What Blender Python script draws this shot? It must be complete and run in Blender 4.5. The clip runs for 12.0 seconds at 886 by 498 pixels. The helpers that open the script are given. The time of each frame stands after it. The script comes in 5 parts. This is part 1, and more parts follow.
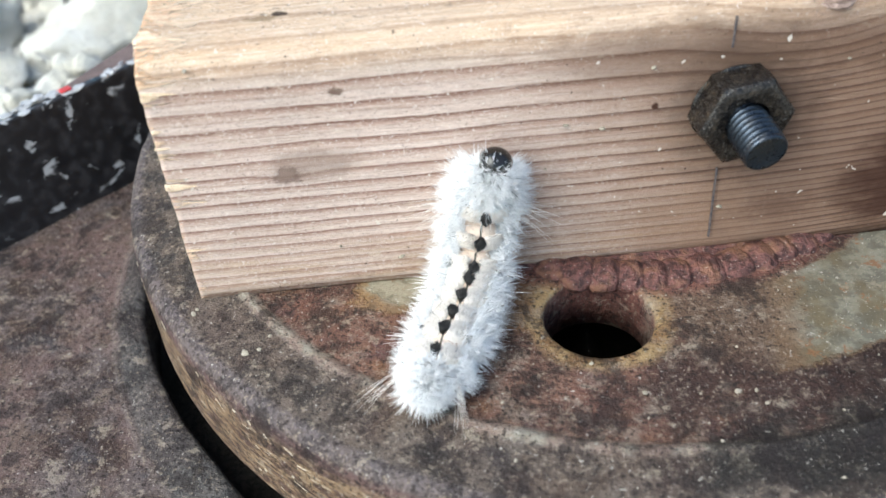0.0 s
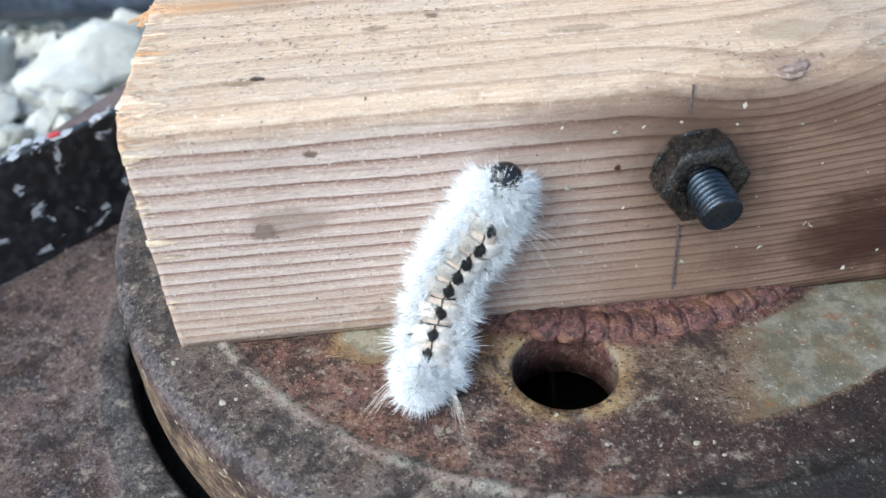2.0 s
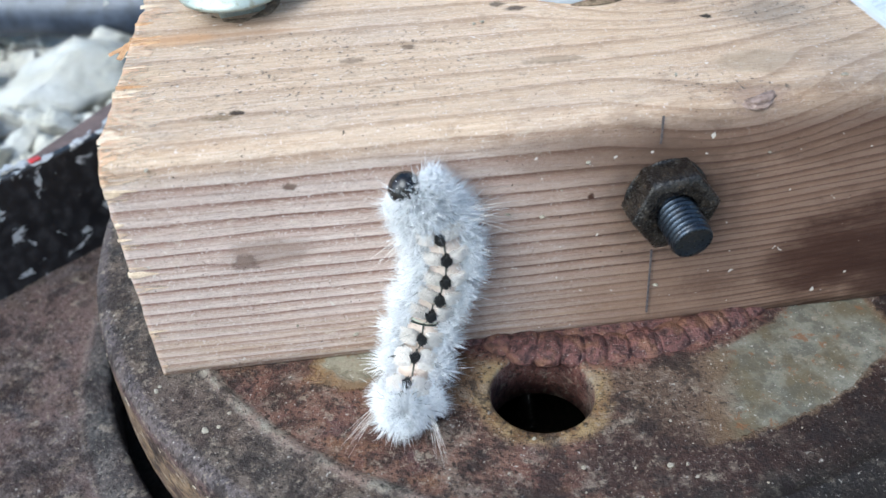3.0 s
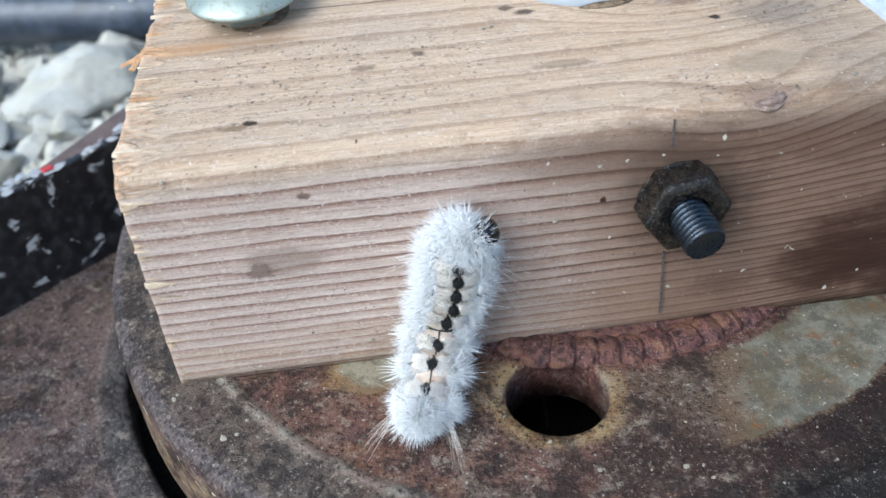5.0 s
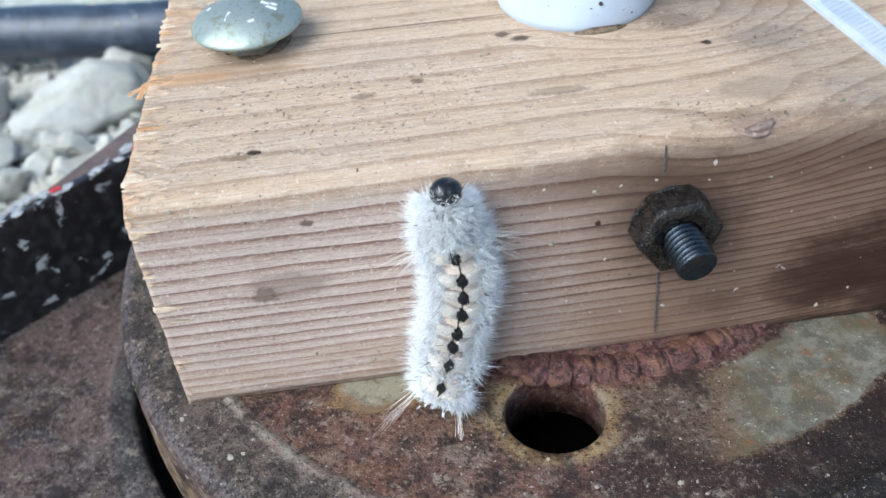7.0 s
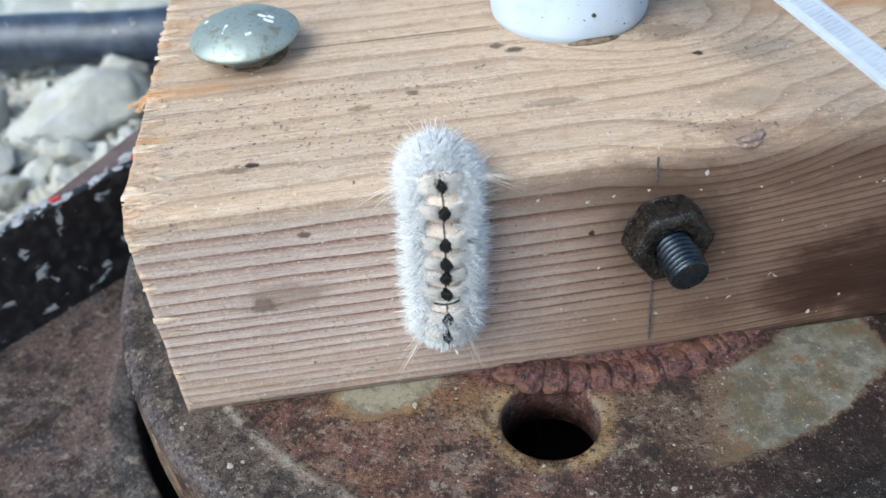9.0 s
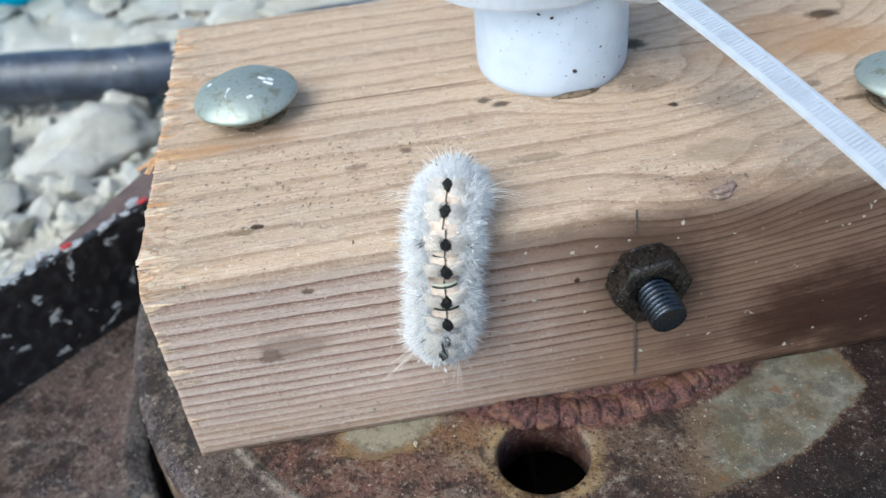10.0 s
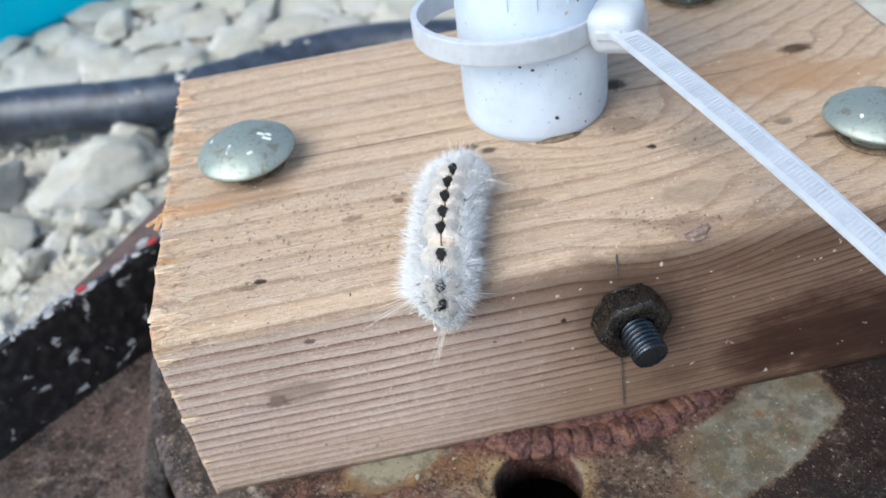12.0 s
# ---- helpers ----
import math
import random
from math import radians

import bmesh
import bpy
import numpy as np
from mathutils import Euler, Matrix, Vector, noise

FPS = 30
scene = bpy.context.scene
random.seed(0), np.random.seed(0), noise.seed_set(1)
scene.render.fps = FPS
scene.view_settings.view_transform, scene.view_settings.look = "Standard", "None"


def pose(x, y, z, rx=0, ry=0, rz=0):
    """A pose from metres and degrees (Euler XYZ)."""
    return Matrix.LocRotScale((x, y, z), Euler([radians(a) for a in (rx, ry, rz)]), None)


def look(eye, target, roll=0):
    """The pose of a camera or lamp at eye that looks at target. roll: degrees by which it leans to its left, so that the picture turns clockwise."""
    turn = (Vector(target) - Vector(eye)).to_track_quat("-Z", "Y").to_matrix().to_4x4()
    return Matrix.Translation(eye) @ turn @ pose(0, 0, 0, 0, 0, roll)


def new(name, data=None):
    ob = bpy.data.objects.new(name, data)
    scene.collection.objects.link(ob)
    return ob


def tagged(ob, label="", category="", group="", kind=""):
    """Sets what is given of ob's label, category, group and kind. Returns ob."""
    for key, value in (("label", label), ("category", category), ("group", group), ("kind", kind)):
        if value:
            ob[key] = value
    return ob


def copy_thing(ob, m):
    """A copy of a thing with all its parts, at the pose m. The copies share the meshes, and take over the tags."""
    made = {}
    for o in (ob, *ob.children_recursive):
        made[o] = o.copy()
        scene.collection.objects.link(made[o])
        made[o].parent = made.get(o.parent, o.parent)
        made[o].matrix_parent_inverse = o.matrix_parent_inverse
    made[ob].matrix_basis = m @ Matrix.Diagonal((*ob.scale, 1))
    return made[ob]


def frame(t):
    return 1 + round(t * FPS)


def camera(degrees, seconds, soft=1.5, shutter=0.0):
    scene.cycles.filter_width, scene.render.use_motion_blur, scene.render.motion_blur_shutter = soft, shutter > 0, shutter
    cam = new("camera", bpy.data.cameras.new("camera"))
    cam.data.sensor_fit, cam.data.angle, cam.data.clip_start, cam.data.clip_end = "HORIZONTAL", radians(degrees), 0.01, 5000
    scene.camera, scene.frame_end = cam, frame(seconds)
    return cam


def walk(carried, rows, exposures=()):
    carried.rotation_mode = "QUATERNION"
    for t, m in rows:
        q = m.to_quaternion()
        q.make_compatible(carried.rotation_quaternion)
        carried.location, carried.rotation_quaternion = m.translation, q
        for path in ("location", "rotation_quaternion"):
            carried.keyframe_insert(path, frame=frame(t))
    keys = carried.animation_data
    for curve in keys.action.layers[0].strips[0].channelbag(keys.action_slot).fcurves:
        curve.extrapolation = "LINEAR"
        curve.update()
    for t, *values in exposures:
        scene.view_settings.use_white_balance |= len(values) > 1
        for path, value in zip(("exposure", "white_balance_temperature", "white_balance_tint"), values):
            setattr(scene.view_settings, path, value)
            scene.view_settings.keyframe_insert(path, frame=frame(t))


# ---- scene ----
cam = camera(51.255, 12.0)
# seconds, eye (mm), yaw, pitch, roll (degrees)
PATH = [
    (0, 31.64, -104.76, 94.67, -3.144, -40.677, -3.645),
    (0.5, 33.23, -104.54, 96.77, -2.709, -40.230, -4.038),
    (1, 34.16, -104.94, 96.90, -2.789, -40.129, -3.704),
    (1.5, 35.04, -105.46, 99.79, -3.197, -39.827, -3.367),
    (2, 35.05, -105.64, 101.50, -3.785, -39.452, -2.994),
    (2.5, 35.19, -105.04, 102.14, -4.772, -39.281, -2.379),
    (3, 35.86, -105.71, 105.64, -5.217, -39.139, -2.643),
    (3.5, 34.89, -104.95, 106.40, -5.171, -39.234, -3.219),
    (5.5, 35.32, -105.23, 108.38, -4.553, -39.571, -4.092),
    (6, 35.70, -105.36, 109.42, -4.479, -39.653, -4.276),
    (6.5, 35.82, -105.49, 110.26, -4.366, -39.558, -4.418),
    (7, 35.89, -106.16, 112.30, -4.321, -39.318, -4.575),
    (9, 36.30, -106.79, 114.51, -4.474, -39.254, -4.766),
    (9.5, 36.10, -108.60, 119.99, -4.504, -38.879, -5.273),
    (10, 37.38, -109.42, 126.13, -4.665, -39.040, -6.131),
    (10.5, 38.99, -110.32, 131.07, -4.881, -39.308, -6.849),
    (11, 40.63, -110.00, 134.24, -4.405, -39.578, -7.647),
    (11.5, 40.25, -110.71, 134.39, -4.141, -39.435, -7.884),
    (12, 41.59, -111.51, 138.06, -3.705, -39.217, -8.683),
]
# seconds, stops, kelvin, tint
EXPOSURES = [(0, 1.43, 6040, 1), (0.5, 1.24, 5720, 1), (1.5, 1.36, 5570, 0), (3, 1.18, 5550, 1), (5.5, 1.05, 5540, 1), (7, 1.06, 5580, 1), (9.5, 0.93, 5740, 0), (10.5, 0.88, 5880, 2), (12, 0.91, 5960, 3)]
walk(cam, [(t, pose(x / 1000, y / 1000, z / 1000, 90 + pitch, 0, yaw) @ pose(0, 0, 0, 0, 0, roll)) for t, x, y, z, yaw, pitch, roll in PATH], EXPOSURES)

# depth of field of a small lens held close
cam.data.dof.use_dof = True
cam.data.dof.focus_distance = 0.143
cam.data.dof.aperture_fstop = 26.0

# ---- light: open shade under a bright overcast sky ----
SUN_ELEV, SUN_TURN = 47.0, -126.0
world = bpy.data.worlds.new("sky")
scene.world = world
world.use_nodes = True
wn = world.node_tree
sky = wn.nodes.new("ShaderNodeTexSky")
sky.sky_type = "NISHITA"
sky.sun_disc = False
sky.sun_elevation, sky.sun_rotation = radians(SUN_ELEV), radians(SUN_TURN)
sky.dust_density = 3.0
background = wn.nodes["Background"]
wn.links.new(sky.outputs[0], background.inputs[0])
background.inputs[1].default_value = 0.105
sun_data = bpy.data.lights.new("sun", "SUN")
sun_data.energy, sun_data.angle, sun_data.color = 1.35, radians(55), (1.0, 0.98, 0.95)
sun = new("sun", sun_data)
sun_way = Vector((math.sin(radians(SUN_TURN)) * math.cos(radians(SUN_ELEV)), math.cos(radians(SUN_TURN)) * math.cos(radians(SUN_ELEV)), math.sin(radians(SUN_ELEV))))
sun.matrix_world = look(sun_way * 3, (0, 0, 0))

MM = 0.001
CX, CY = 73.0, 40.0  # axis of the iron wheel, in millimetres


# ---- materials ----
class Nodes:
    """Short writing for node materials."""

    def __init__(self, name):
        self.mat = bpy.data.materials.new(name)
        self.mat.use_nodes = True
        self.tree = self.mat.node_tree
        self.bsdf = self.tree.nodes["Principled BSDF"]
        self.out = self.tree.nodes["Material Output"]

    def put(self, socket, value):
        if value is None:
            return
        if isinstance(value, bpy.types.NodeSocket):
            self.tree.links.new(value, socket)
        elif isinstance(value, (tuple, list)) and socket.type == "RGBA":
            socket.default_value = (*value[:3], 1)
        else:
            socket.default_value = value

    def math(self, op, a, b=None, c=None, clamp=False):
        n = self.tree.nodes.new("ShaderNodeMath")
        n.operation, n.use_clamp = op, clamp
        for k, v in enumerate((a, b, c)):
            self.put(n.inputs[k], v)
        return n.outputs[0]

    def coords(self, scale=(1000, 1000, 1000)):
        """Object coordinates, in millimetres as a rule."""
        n = self.tree.nodes.new("ShaderNodeTexCoord")
        return self.vmul(n.outputs["Object"], scale)

    def world_coords(self, scale=(1000, 1000, 1000)):
        n = self.tree.nodes.new("ShaderNodeNewGeometry")
        return self.vmul(n.outputs["Position"], scale)

    def vmul(self, v, s):
        n = self.tree.nodes.new("ShaderNodeVectorMath")
        n.operation = "MULTIPLY"
        self.put(n.inputs[0], v)
        n.inputs[1].default_value = s
        return n.outputs[0]

    def vadd(self, v, w):
        n = self.tree.nodes.new("ShaderNodeVectorMath")
        n.operation = "ADD"
        self.put(n.inputs[0], v)
        self.put(n.inputs[1], w)
        return n.outputs[0]

    def split(self, v):
        n = self.tree.nodes.new("ShaderNodeSeparateXYZ")
        self.put(n.inputs[0], v)
        return n.outputs

    def join(self, x):
        n = self.tree.nodes.new("ShaderNodeCombineXYZ")
        self.put(n.inputs[0], x)
        return n.outputs[0]

    def noise(self, v, scale=1.0, detail=4.0, rough=0.55, colour=False, distort=0.0):
        n = self.tree.nodes.new("ShaderNodeTexNoise")
        self.put(n.inputs["Vector"], v)
        n.inputs["Scale"].default_value, n.inputs["Detail"].default_value = scale, detail
        n.inputs["Roughness"].default_value, n.inputs["Distortion"].default_value = rough, distort
        return n.outputs["Color" if colour else "Fac"]

    def ramp(self, f, lo, hi, a=0.0, b=1.0):
        n = self.tree.nodes.new("ShaderNodeMapRange")
        n.interpolation_type = "SMOOTHSTEP"
        self.put(n.inputs[0], f)
        for k, v in enumerate((lo, hi, a, b)):
            n.inputs[k + 1].default_value = v
        return n.outputs[0]

    def mix(self, f, a, b):
        n = self.tree.nodes.new("ShaderNodeMix")
        n.data_type = "RGBA"
        self.put(n.inputs[0], f)
        self.put(n.inputs[6], a)
        self.put(n.inputs[7], b)
        return n.outputs[2]

    def random(self):
        return self.tree.nodes.new("ShaderNodeObjectInfo").outputs["Random"]

    def blot(self, co, centre, size, wobble, soft=0.35):
        """A stain of its own shape: an ellipsoid whose rim wobbles."""
        n = self.tree.nodes.new("ShaderNodeVectorMath")
        n.operation = "SUBTRACT"
        self.put(n.inputs[0], co)
        n.inputs[1].default_value = centre
        d = self.vmul(n.outputs[0], tuple(1 / s for s in size))
        ln = self.tree.nodes.new("ShaderNodeVectorMath")
        ln.operation = "LENGTH"
        self.put(ln.inputs[0], d)
        return self.ramp(self.math("ADD", ln.outputs["Value"], wobble), 1 + soft, 1 - soft)

    def finish(self, colour, rough=0.6, metal=0.0, bump=None, depth=0.1, spec=None):
        self.put(self.bsdf.inputs["Base Color"], colour)
        self.put(self.bsdf.inputs["Roughness"], rough)
        self.put(self.bsdf.inputs["Metallic"], metal)
        if spec is not None:
            self.put(self.bsdf.inputs["Specular IOR Level"], spec)
        if bump is not None:
            n = self.tree.nodes.new("ShaderNodeBump")
            n.inputs["Strength"].default_value = 1.0
            n.inputs["Distance"].default_value = depth * MM
            self.put(n.inputs["Height"], bump)
            self.put(self.bsdf.inputs["Normal"], n.outputs[0])
        return self.mat


def wood_material():
    m = Nodes("weathered_softwood")
    co = m.coords()
    x, y, z = m.split(co)
    M = m.math
    warp = M("SUBTRACT", m.noise(m.vmul(co, (0.018, 0.09, 0.09)), 1.0, 3), 0.5)
    warp2 = M("SUBTRACT", m.noise(m.vmul(co, (0.03, 0.35, 0.35)), 1.0, 3), 0.5)
    phase = M("MULTIPLY_ADD", z, 0.62, M("MULTIPLY", M("MULTIPLY", z, z), -0.0046))
    phase = M("ADD", phase, M("MULTIPLY", y, 0.17))
    bend = M("MAXIMUM", M("MULTIPLY_ADD", x, 1 / 70, -1.0), 0.0)
    phase = M("SUBTRACT", phase, M("MULTIPLY", M("MULTIPLY", bend, bend), 3.4))
    phase = M("ADD", phase, M("MULTIPLY", warp, 1.0))
    phase = M("ADD", phase, M("MULTIPLY", warp2, 0.16))
    zero = M("MULTIPLY", x, 0.0)
    for centre, size, push in (((17, 0, 20.5), (4, 9, 1.8), 0.25), ((90, 2, 38), (12, 8, 8), 1.2), ((89, 35, 40), (15, 9, 14), 2.2), ((131, 51, 40), (9, 5, 9), 0.8)):
        phase = M("ADD", phase, M("MULTIPLY", m.blot(co, centre, size, zero, 0.95), push))
    upper = m.ramp(z, 33, 39.7)
    saw = M("FRACT", phase)
    late = M("MULTIPLY", M("POWER", m.ramp(saw, 0.35, 0.95), 4.5), m.ramp(saw, 0.999, 0.965))
    halo = M("MULTIPLY", m.ramp(saw, 0.2, 0.85), m.ramp(saw, 0.999, 0.955))
    vary = m.noise(m.vmul(co, (0.02, 0.12, 0.12)), 1.7, 2)
    late = M("MULTIPLY", late, m.ramp(vary, 0.2, 0.65, 0.45, 1.0))
    saw2 = M("FRACT", M("MULTIPLY_ADD", phase, 2.0, M("MULTIPLY", warp2, 0.8)))
    late2 = M("MULTIPLY", M("MULTIPLY", M("POWER", m.ramp(saw2, 0.4, 0.93), 4.0), m.ramp(saw2, 0.999, 0.93)), M("MAXIMUM", m.ramp(vary, 0.6, 0.35, 0.05, 0.45), M("MULTIPLY", m.ramp(x, 66, 92, 0.0, 0.8), M("MULTIPLY_ADD", upper, -0.65, 1.0))))
    late = M("MULTIPLY", M("MAXIMUM", late, late2), M("MAXIMUM", m.ramp(z, 3, 17, 0.5, 1.0), m.ramp(x, 70, 100)))
    fibre = m.noise(m.vmul(co, (0.35, 8, 8)), 1.0, 3, 0.65)
    grain = m.noise(m.vmul(co, (1.6, 6, 6)), 1.0, 3, 0.7)
    streak = m.noise(m.vmul(co, (0.05, 1.3, 1.3)), 1.0, 4, 0.6)
    cloud = m.noise(m.vmul(co, (0.035, 0.07, 0.07)), 1.0, 4, 0.6)
    early = m.mix(m.ramp(z, 14, 2), m.mix(upper, (0.60, 0.463, 0.392), (0.56, 0.395, 0.26)), (0.55, 0.40, 0.28))
    early = m.mix(m.ramp(streak, 0.3, 0.75), early, m.mix(upper, (0.745, 0.622, 0.548), (0.71, 0.545, 0.39)))
    grey = M("MULTIPLY", m.ramp(cloud, 0.42, 0.75), M("SUBTRACT", 1.0, M("MULTIPLY", upper, 0.45)))
    early = m.mix(M("MULTIPLY", grey, 0.55), early, (0.47, 0.395, 0.345))
    early = m.mix(M("MULTIPLY", halo, m.ramp(upper, 0, 1, 0.58, 0.2)), early, m.mix(upper, (0.40, 0.232, 0.165), (0.45, 0.27, 0.14)))
    dark = m.mix(upper, (0.185, 0.092, 0.068), (0.19, 0.10, 0.055))
    col = m.mix(M("MULTIPLY", late, m.ramp(upper, 0, 1, 0.95, 0.42)), early, dark)
    col = m.mix(M("MULTIPLY", m.ramp(fibre, 0.52, 0.32), m.ramp(upper, 0, 1, 0.38, 0.36)), col, (0.18, 0.115, 0.08))
    col = m.mix(M("MULTIPLY", m.ramp(grain, 0.54, 0.68), m.ramp(upper, 0, 1, 0.6, 0.3)), col, (0.74, 0.64, 0.56))
    col = m.mix(M("MULTIPLY", m.ramp(grain, 0.44, 0.30), m.ramp(upper, 0, 1, 0.5, 0.25)), col, (0.16, 0.105, 0.08))
    edge_noise = M("MULTIPLY", M("SUBTRACT", m.noise(m.vmul(co, (0.12, 0.25, 0.25)), 1.0, 5, 0.65), 0.5), 1.6)
    small_noise = M("MULTIPLY", M("SUBTRACT", m.noise(m.vmul(co, (0.9, 1.5, 1.5)), 1.0, 4, 0.7), 0.5), 2.2)
    mottle = m.noise(m.vmul(co, (0.25, 0.4, 0.4)), 1.0, 6, 0.72)
    col = m.mix(M("MULTIPLY", m.ramp(mottle, 0.5, 0.68), M("MULTIPLY_ADD", upper, 0.28, 0.12)), col, (0.25, 0.165, 0.105))
    scuff = m.noise(m.vmul(m.vadd(co, (8, 2, 5)), (0.3, 1.1, 1.1)), 1.0, 5, 0.7)
    col = m.mix(M("MULTIPLY", m.ramp(scuff, 0.56, 0.7), 0.5), col, (0.68, 0.58, 0.46))
    stroke = m.noise(m.vmul(m.vadd(co, (4, 7, 3)), (0.14, 4.5, 4.5)), 1.0, 3, 0.6)
    col = m.mix(M("MULTIPLY", m.ramp(stroke, 0.58, 0.68), 0.45), col, (0.74, 0.62, 0.53))
    # dust and grit caught in the grain
    dust = m.noise(m.vadd(co, (12, 3, 6)), 2.1, 3, 0.65)
    col = m.mix(M("MULTIPLY", m.ramp(dust, 0.60, 0.68), 0.55), col, (0.80, 0.73, 0.67))
    col = m.mix(M("MULTIPLY", m.ramp(dust, 0.37, 0.31), 0.5), col, (0.16, 0.105, 0.085))
    # brown tone towards the far end, deepened for light that falls off there
    brown_falloff = m.ramp(M("MULTIPLY_ADD", edge_noise, 14.0, x), 36, 82, 0.0, 0.84)
    col = m.mix(M("MULTIPLY", brown_falloff, M("MULTIPLY_ADD", upper, -0.92, 1.0)), col, m.mix(late, (0.235, 0.140, 0.086), (0.050, 0.023, 0.016)))
    # knots, cracks, oil and water stains, and two holes whose depth is only dark colour
    for centre, size, tint, much in (
        # wide brown veil standing for the light falling off to the right
        ((114, -2, 17), (36, 7, 28), (0.10, 0.055, 0.038), 0.35),
        ((69, 0, 34), (17, 6, 4.2), (0.17, 0.105, 0.07), 0.4),
        ((20.5, 0, 22), (6.0, 4, 2.6), (0.26, 0.19, 0.15), 0.55),
        ((16.8, 0, 20.6), (1.9, 4, 1.4), (0.15, 0.10, 0.08), 0.75),
        ((16.5, 0, 20.6), (1.0, 4, 0.7), (0.27, 0.19, 0.15), 0.5),
        # the dark oil stain, deepened for the same weaker light
        ((105, -1, 9), (7, 5, 8), (0.045, 0.018, 0.011), 0.8),
        ((115, -1, 11), (13, 5, 10), (0.045, 0.019, 0.012), 0.85),
        ((130, -1, 8), (19, 5, 10.5), (0.040, 0.018, 0.012), 0.9),
        ((148, -1, 8), (18, 5, 10), (0.040, 0.019, 0.013), 0.9),
        ((88, -1, 6.5), (5, 4, 2.2), (0.10, 0.055, 0.038), 0.5),
        ((79.5, -1, 25), (10, 4, 9.5), (0.030, 0.020, 0.015), 0.6),
        ((95, 0, 35), (30, 6, 6), (0.09, 0.05, 0.032), 0.36),
        ((90.5, 1.5, 40), (4, 2.0, 4), (0.22, 0.15, 0.12), 0.5),
        ((102, 26, 40), (6, 4, 4), (0.26, 0.21, 0.16), 0.4),
        ((89, 35, 40), (4.5, 3, 4), (0.20, 0.14, 0.10), 0.6),
        ((131, 51, 40), (3.4, 1.7, 3), (0.06, 0.035, 0.02), 0.95),
        ((119, 44, 40), (15, 9, 5), (0.40, 0.21, 0.09), 0.45),
        ((12, 34, 40), (20, 0.7, 3), (0.40, 0.21, 0.10), 0.5),
        ((16, 36, 40), (9, 5, 3), (0.30, 0.19, 0.12), 0.4),
        ((18.3, 9, 40), (1.0, 0.7, 2), (0.03, 0.018, 0.012), 0.95),
        ((16.2, 8, 40), (2.2, 0.8, 2), (0.22, 0.15, 0.08), 0.7),
        ((64.8, 16.3, 40), (4.4, 1.1, 2), (0.17, 0.115, 0.075), 0.6), ((64.8, 16.5, 40), (3.2, 0.6, 2), (0.46, 0.34, 0.23), 0.7),
        ((62.5, 35, 40), (1.6, 0.9, 2), (0.06, 0.04, 0.03), 0.85),
        ((91.7, 26.1, 40), (0.8, 0.8, 2), (0.02, 0.015, 0.01), 0.95),
        ((91.5, 50, 40), (2.6, 1.9, 2), (0.04, 0.028, 0.02), 0.9),
        ((44, 44.7, 40), (19, 0.28, 2), (0.10, 0.055, 0.03), 0.75),
        ((104, 47, 40), (16, 0.3, 2), (0.12, 0.07, 0.04), 0.6),
        ((43.8, 24.5, 40), (1.0, 0.8, 2), (0.12, 0.075, 0.05), 0.8),
        ((35.1, 21.7, 40), (2.0, 0.9, 2), (0.22, 0.15, 0.10), 0.7),
        ((59.7, 37.2, 40), (1.3, 0.9, 2), (0.10, 0.07, 0.05), 0.85),
        ((94, 10.5, 40), (6, 3.4, 3), (0.30, 0.225, 0.15), 0.5),
        ((117, 26.2, 40), (1.6, 1.2, 2), (0.16, 0.12, 0.09), 0.7),
        ((122, 19.9, 40), (3.6, 0.7, 2), (0.10, 0.065, 0.045), 0.7),
        ((134, 39, 40), (13, 5, 4), (0.44, 0.25, 0.12), 0.5),
        ((5, 33.8, 40), (9, 2.0, 3), (0.58, 0.32, 0.15), 0.5), ((2, 60, 40), (5, 4, 3), (0.58, 0.33, 0.17), 0.5), ((3, 22, 40), (5, 3, 3), (0.60, 0.42, 0.25), 0.4),
        ((24.8, 0, 33), (0.9, 2, 0.6), (0.12, 0.07, 0.05), 0.8),
        ((67.5, 0.4, 26.2), (0.5, 2, 0.5), (0.05, 0.02, 0.012), 0.95),
    ):
        col = m.mix(M("MULTIPLY", m.blot(co, centre, size, edge_noise if size[0] > 5.5 else small_noise, 0.65 if centre[1] == -1 else 0.35), much), col, tint)
    # pale torn fibres at the sawn end
    tear = m.noise(m.vmul(co, (0.10, 0.27, 0.5)), 1.0, 5, 0.7, distort=0.7)
    torn = M("MULTIPLY", m.ramp(M("SUBTRACT", M("MULTIPLY_ADD", tear, M("MULTIPLY_ADD", upper, 16.0, 36.0), M("MULTIPLY_ADD", upper, -3.6, -19.2)), x), -0.8, 0.9), m.ramp(fibre, 0.3, 0.55, 0.5, 1.0))
    col = m.mix(torn, col, m.mix(m.ramp(tear, 0.5, 0.62), (0.78, 0.50, 0.31), (0.90, 0.70, 0.50)))
    # dust and dirt specks
    speck = m.noise(co, 1.5, 2, 0.5)
    speck_on = M("MULTIPLY", m.ramp(speck, 0.69, 0.73), m.ramp(m.noise(co, 0.06, 2), 0.38, 0.58))
    col = m.mix(M("MULTIPLY", speck_on, 0.85), col, (0.035, 0.022, 0.016))
    # clustered dark lichen
    for centre, size in (((102, 26, 40), (9, 6, 4)), ((89, 35, 40), (6, 5, 4)), ((90, 3, 40), (8, 4, 4)), ((85, 7, 40), (7, 4, 4)), ((30, 20, 40), (30, 14, 4))):
        here = m.blot(co, centre, size, edge_noise, 0.5)
        dots = m.ramp(m.noise(m.vadd(co, (2, 9, 4)), 0.95, 4, 0.7), 0.58, 0.65)
        col = m.mix(M("MULTIPLY", M("MULTIPLY", here, dots), 0.75), col, (0.085, 0.07, 0.06))
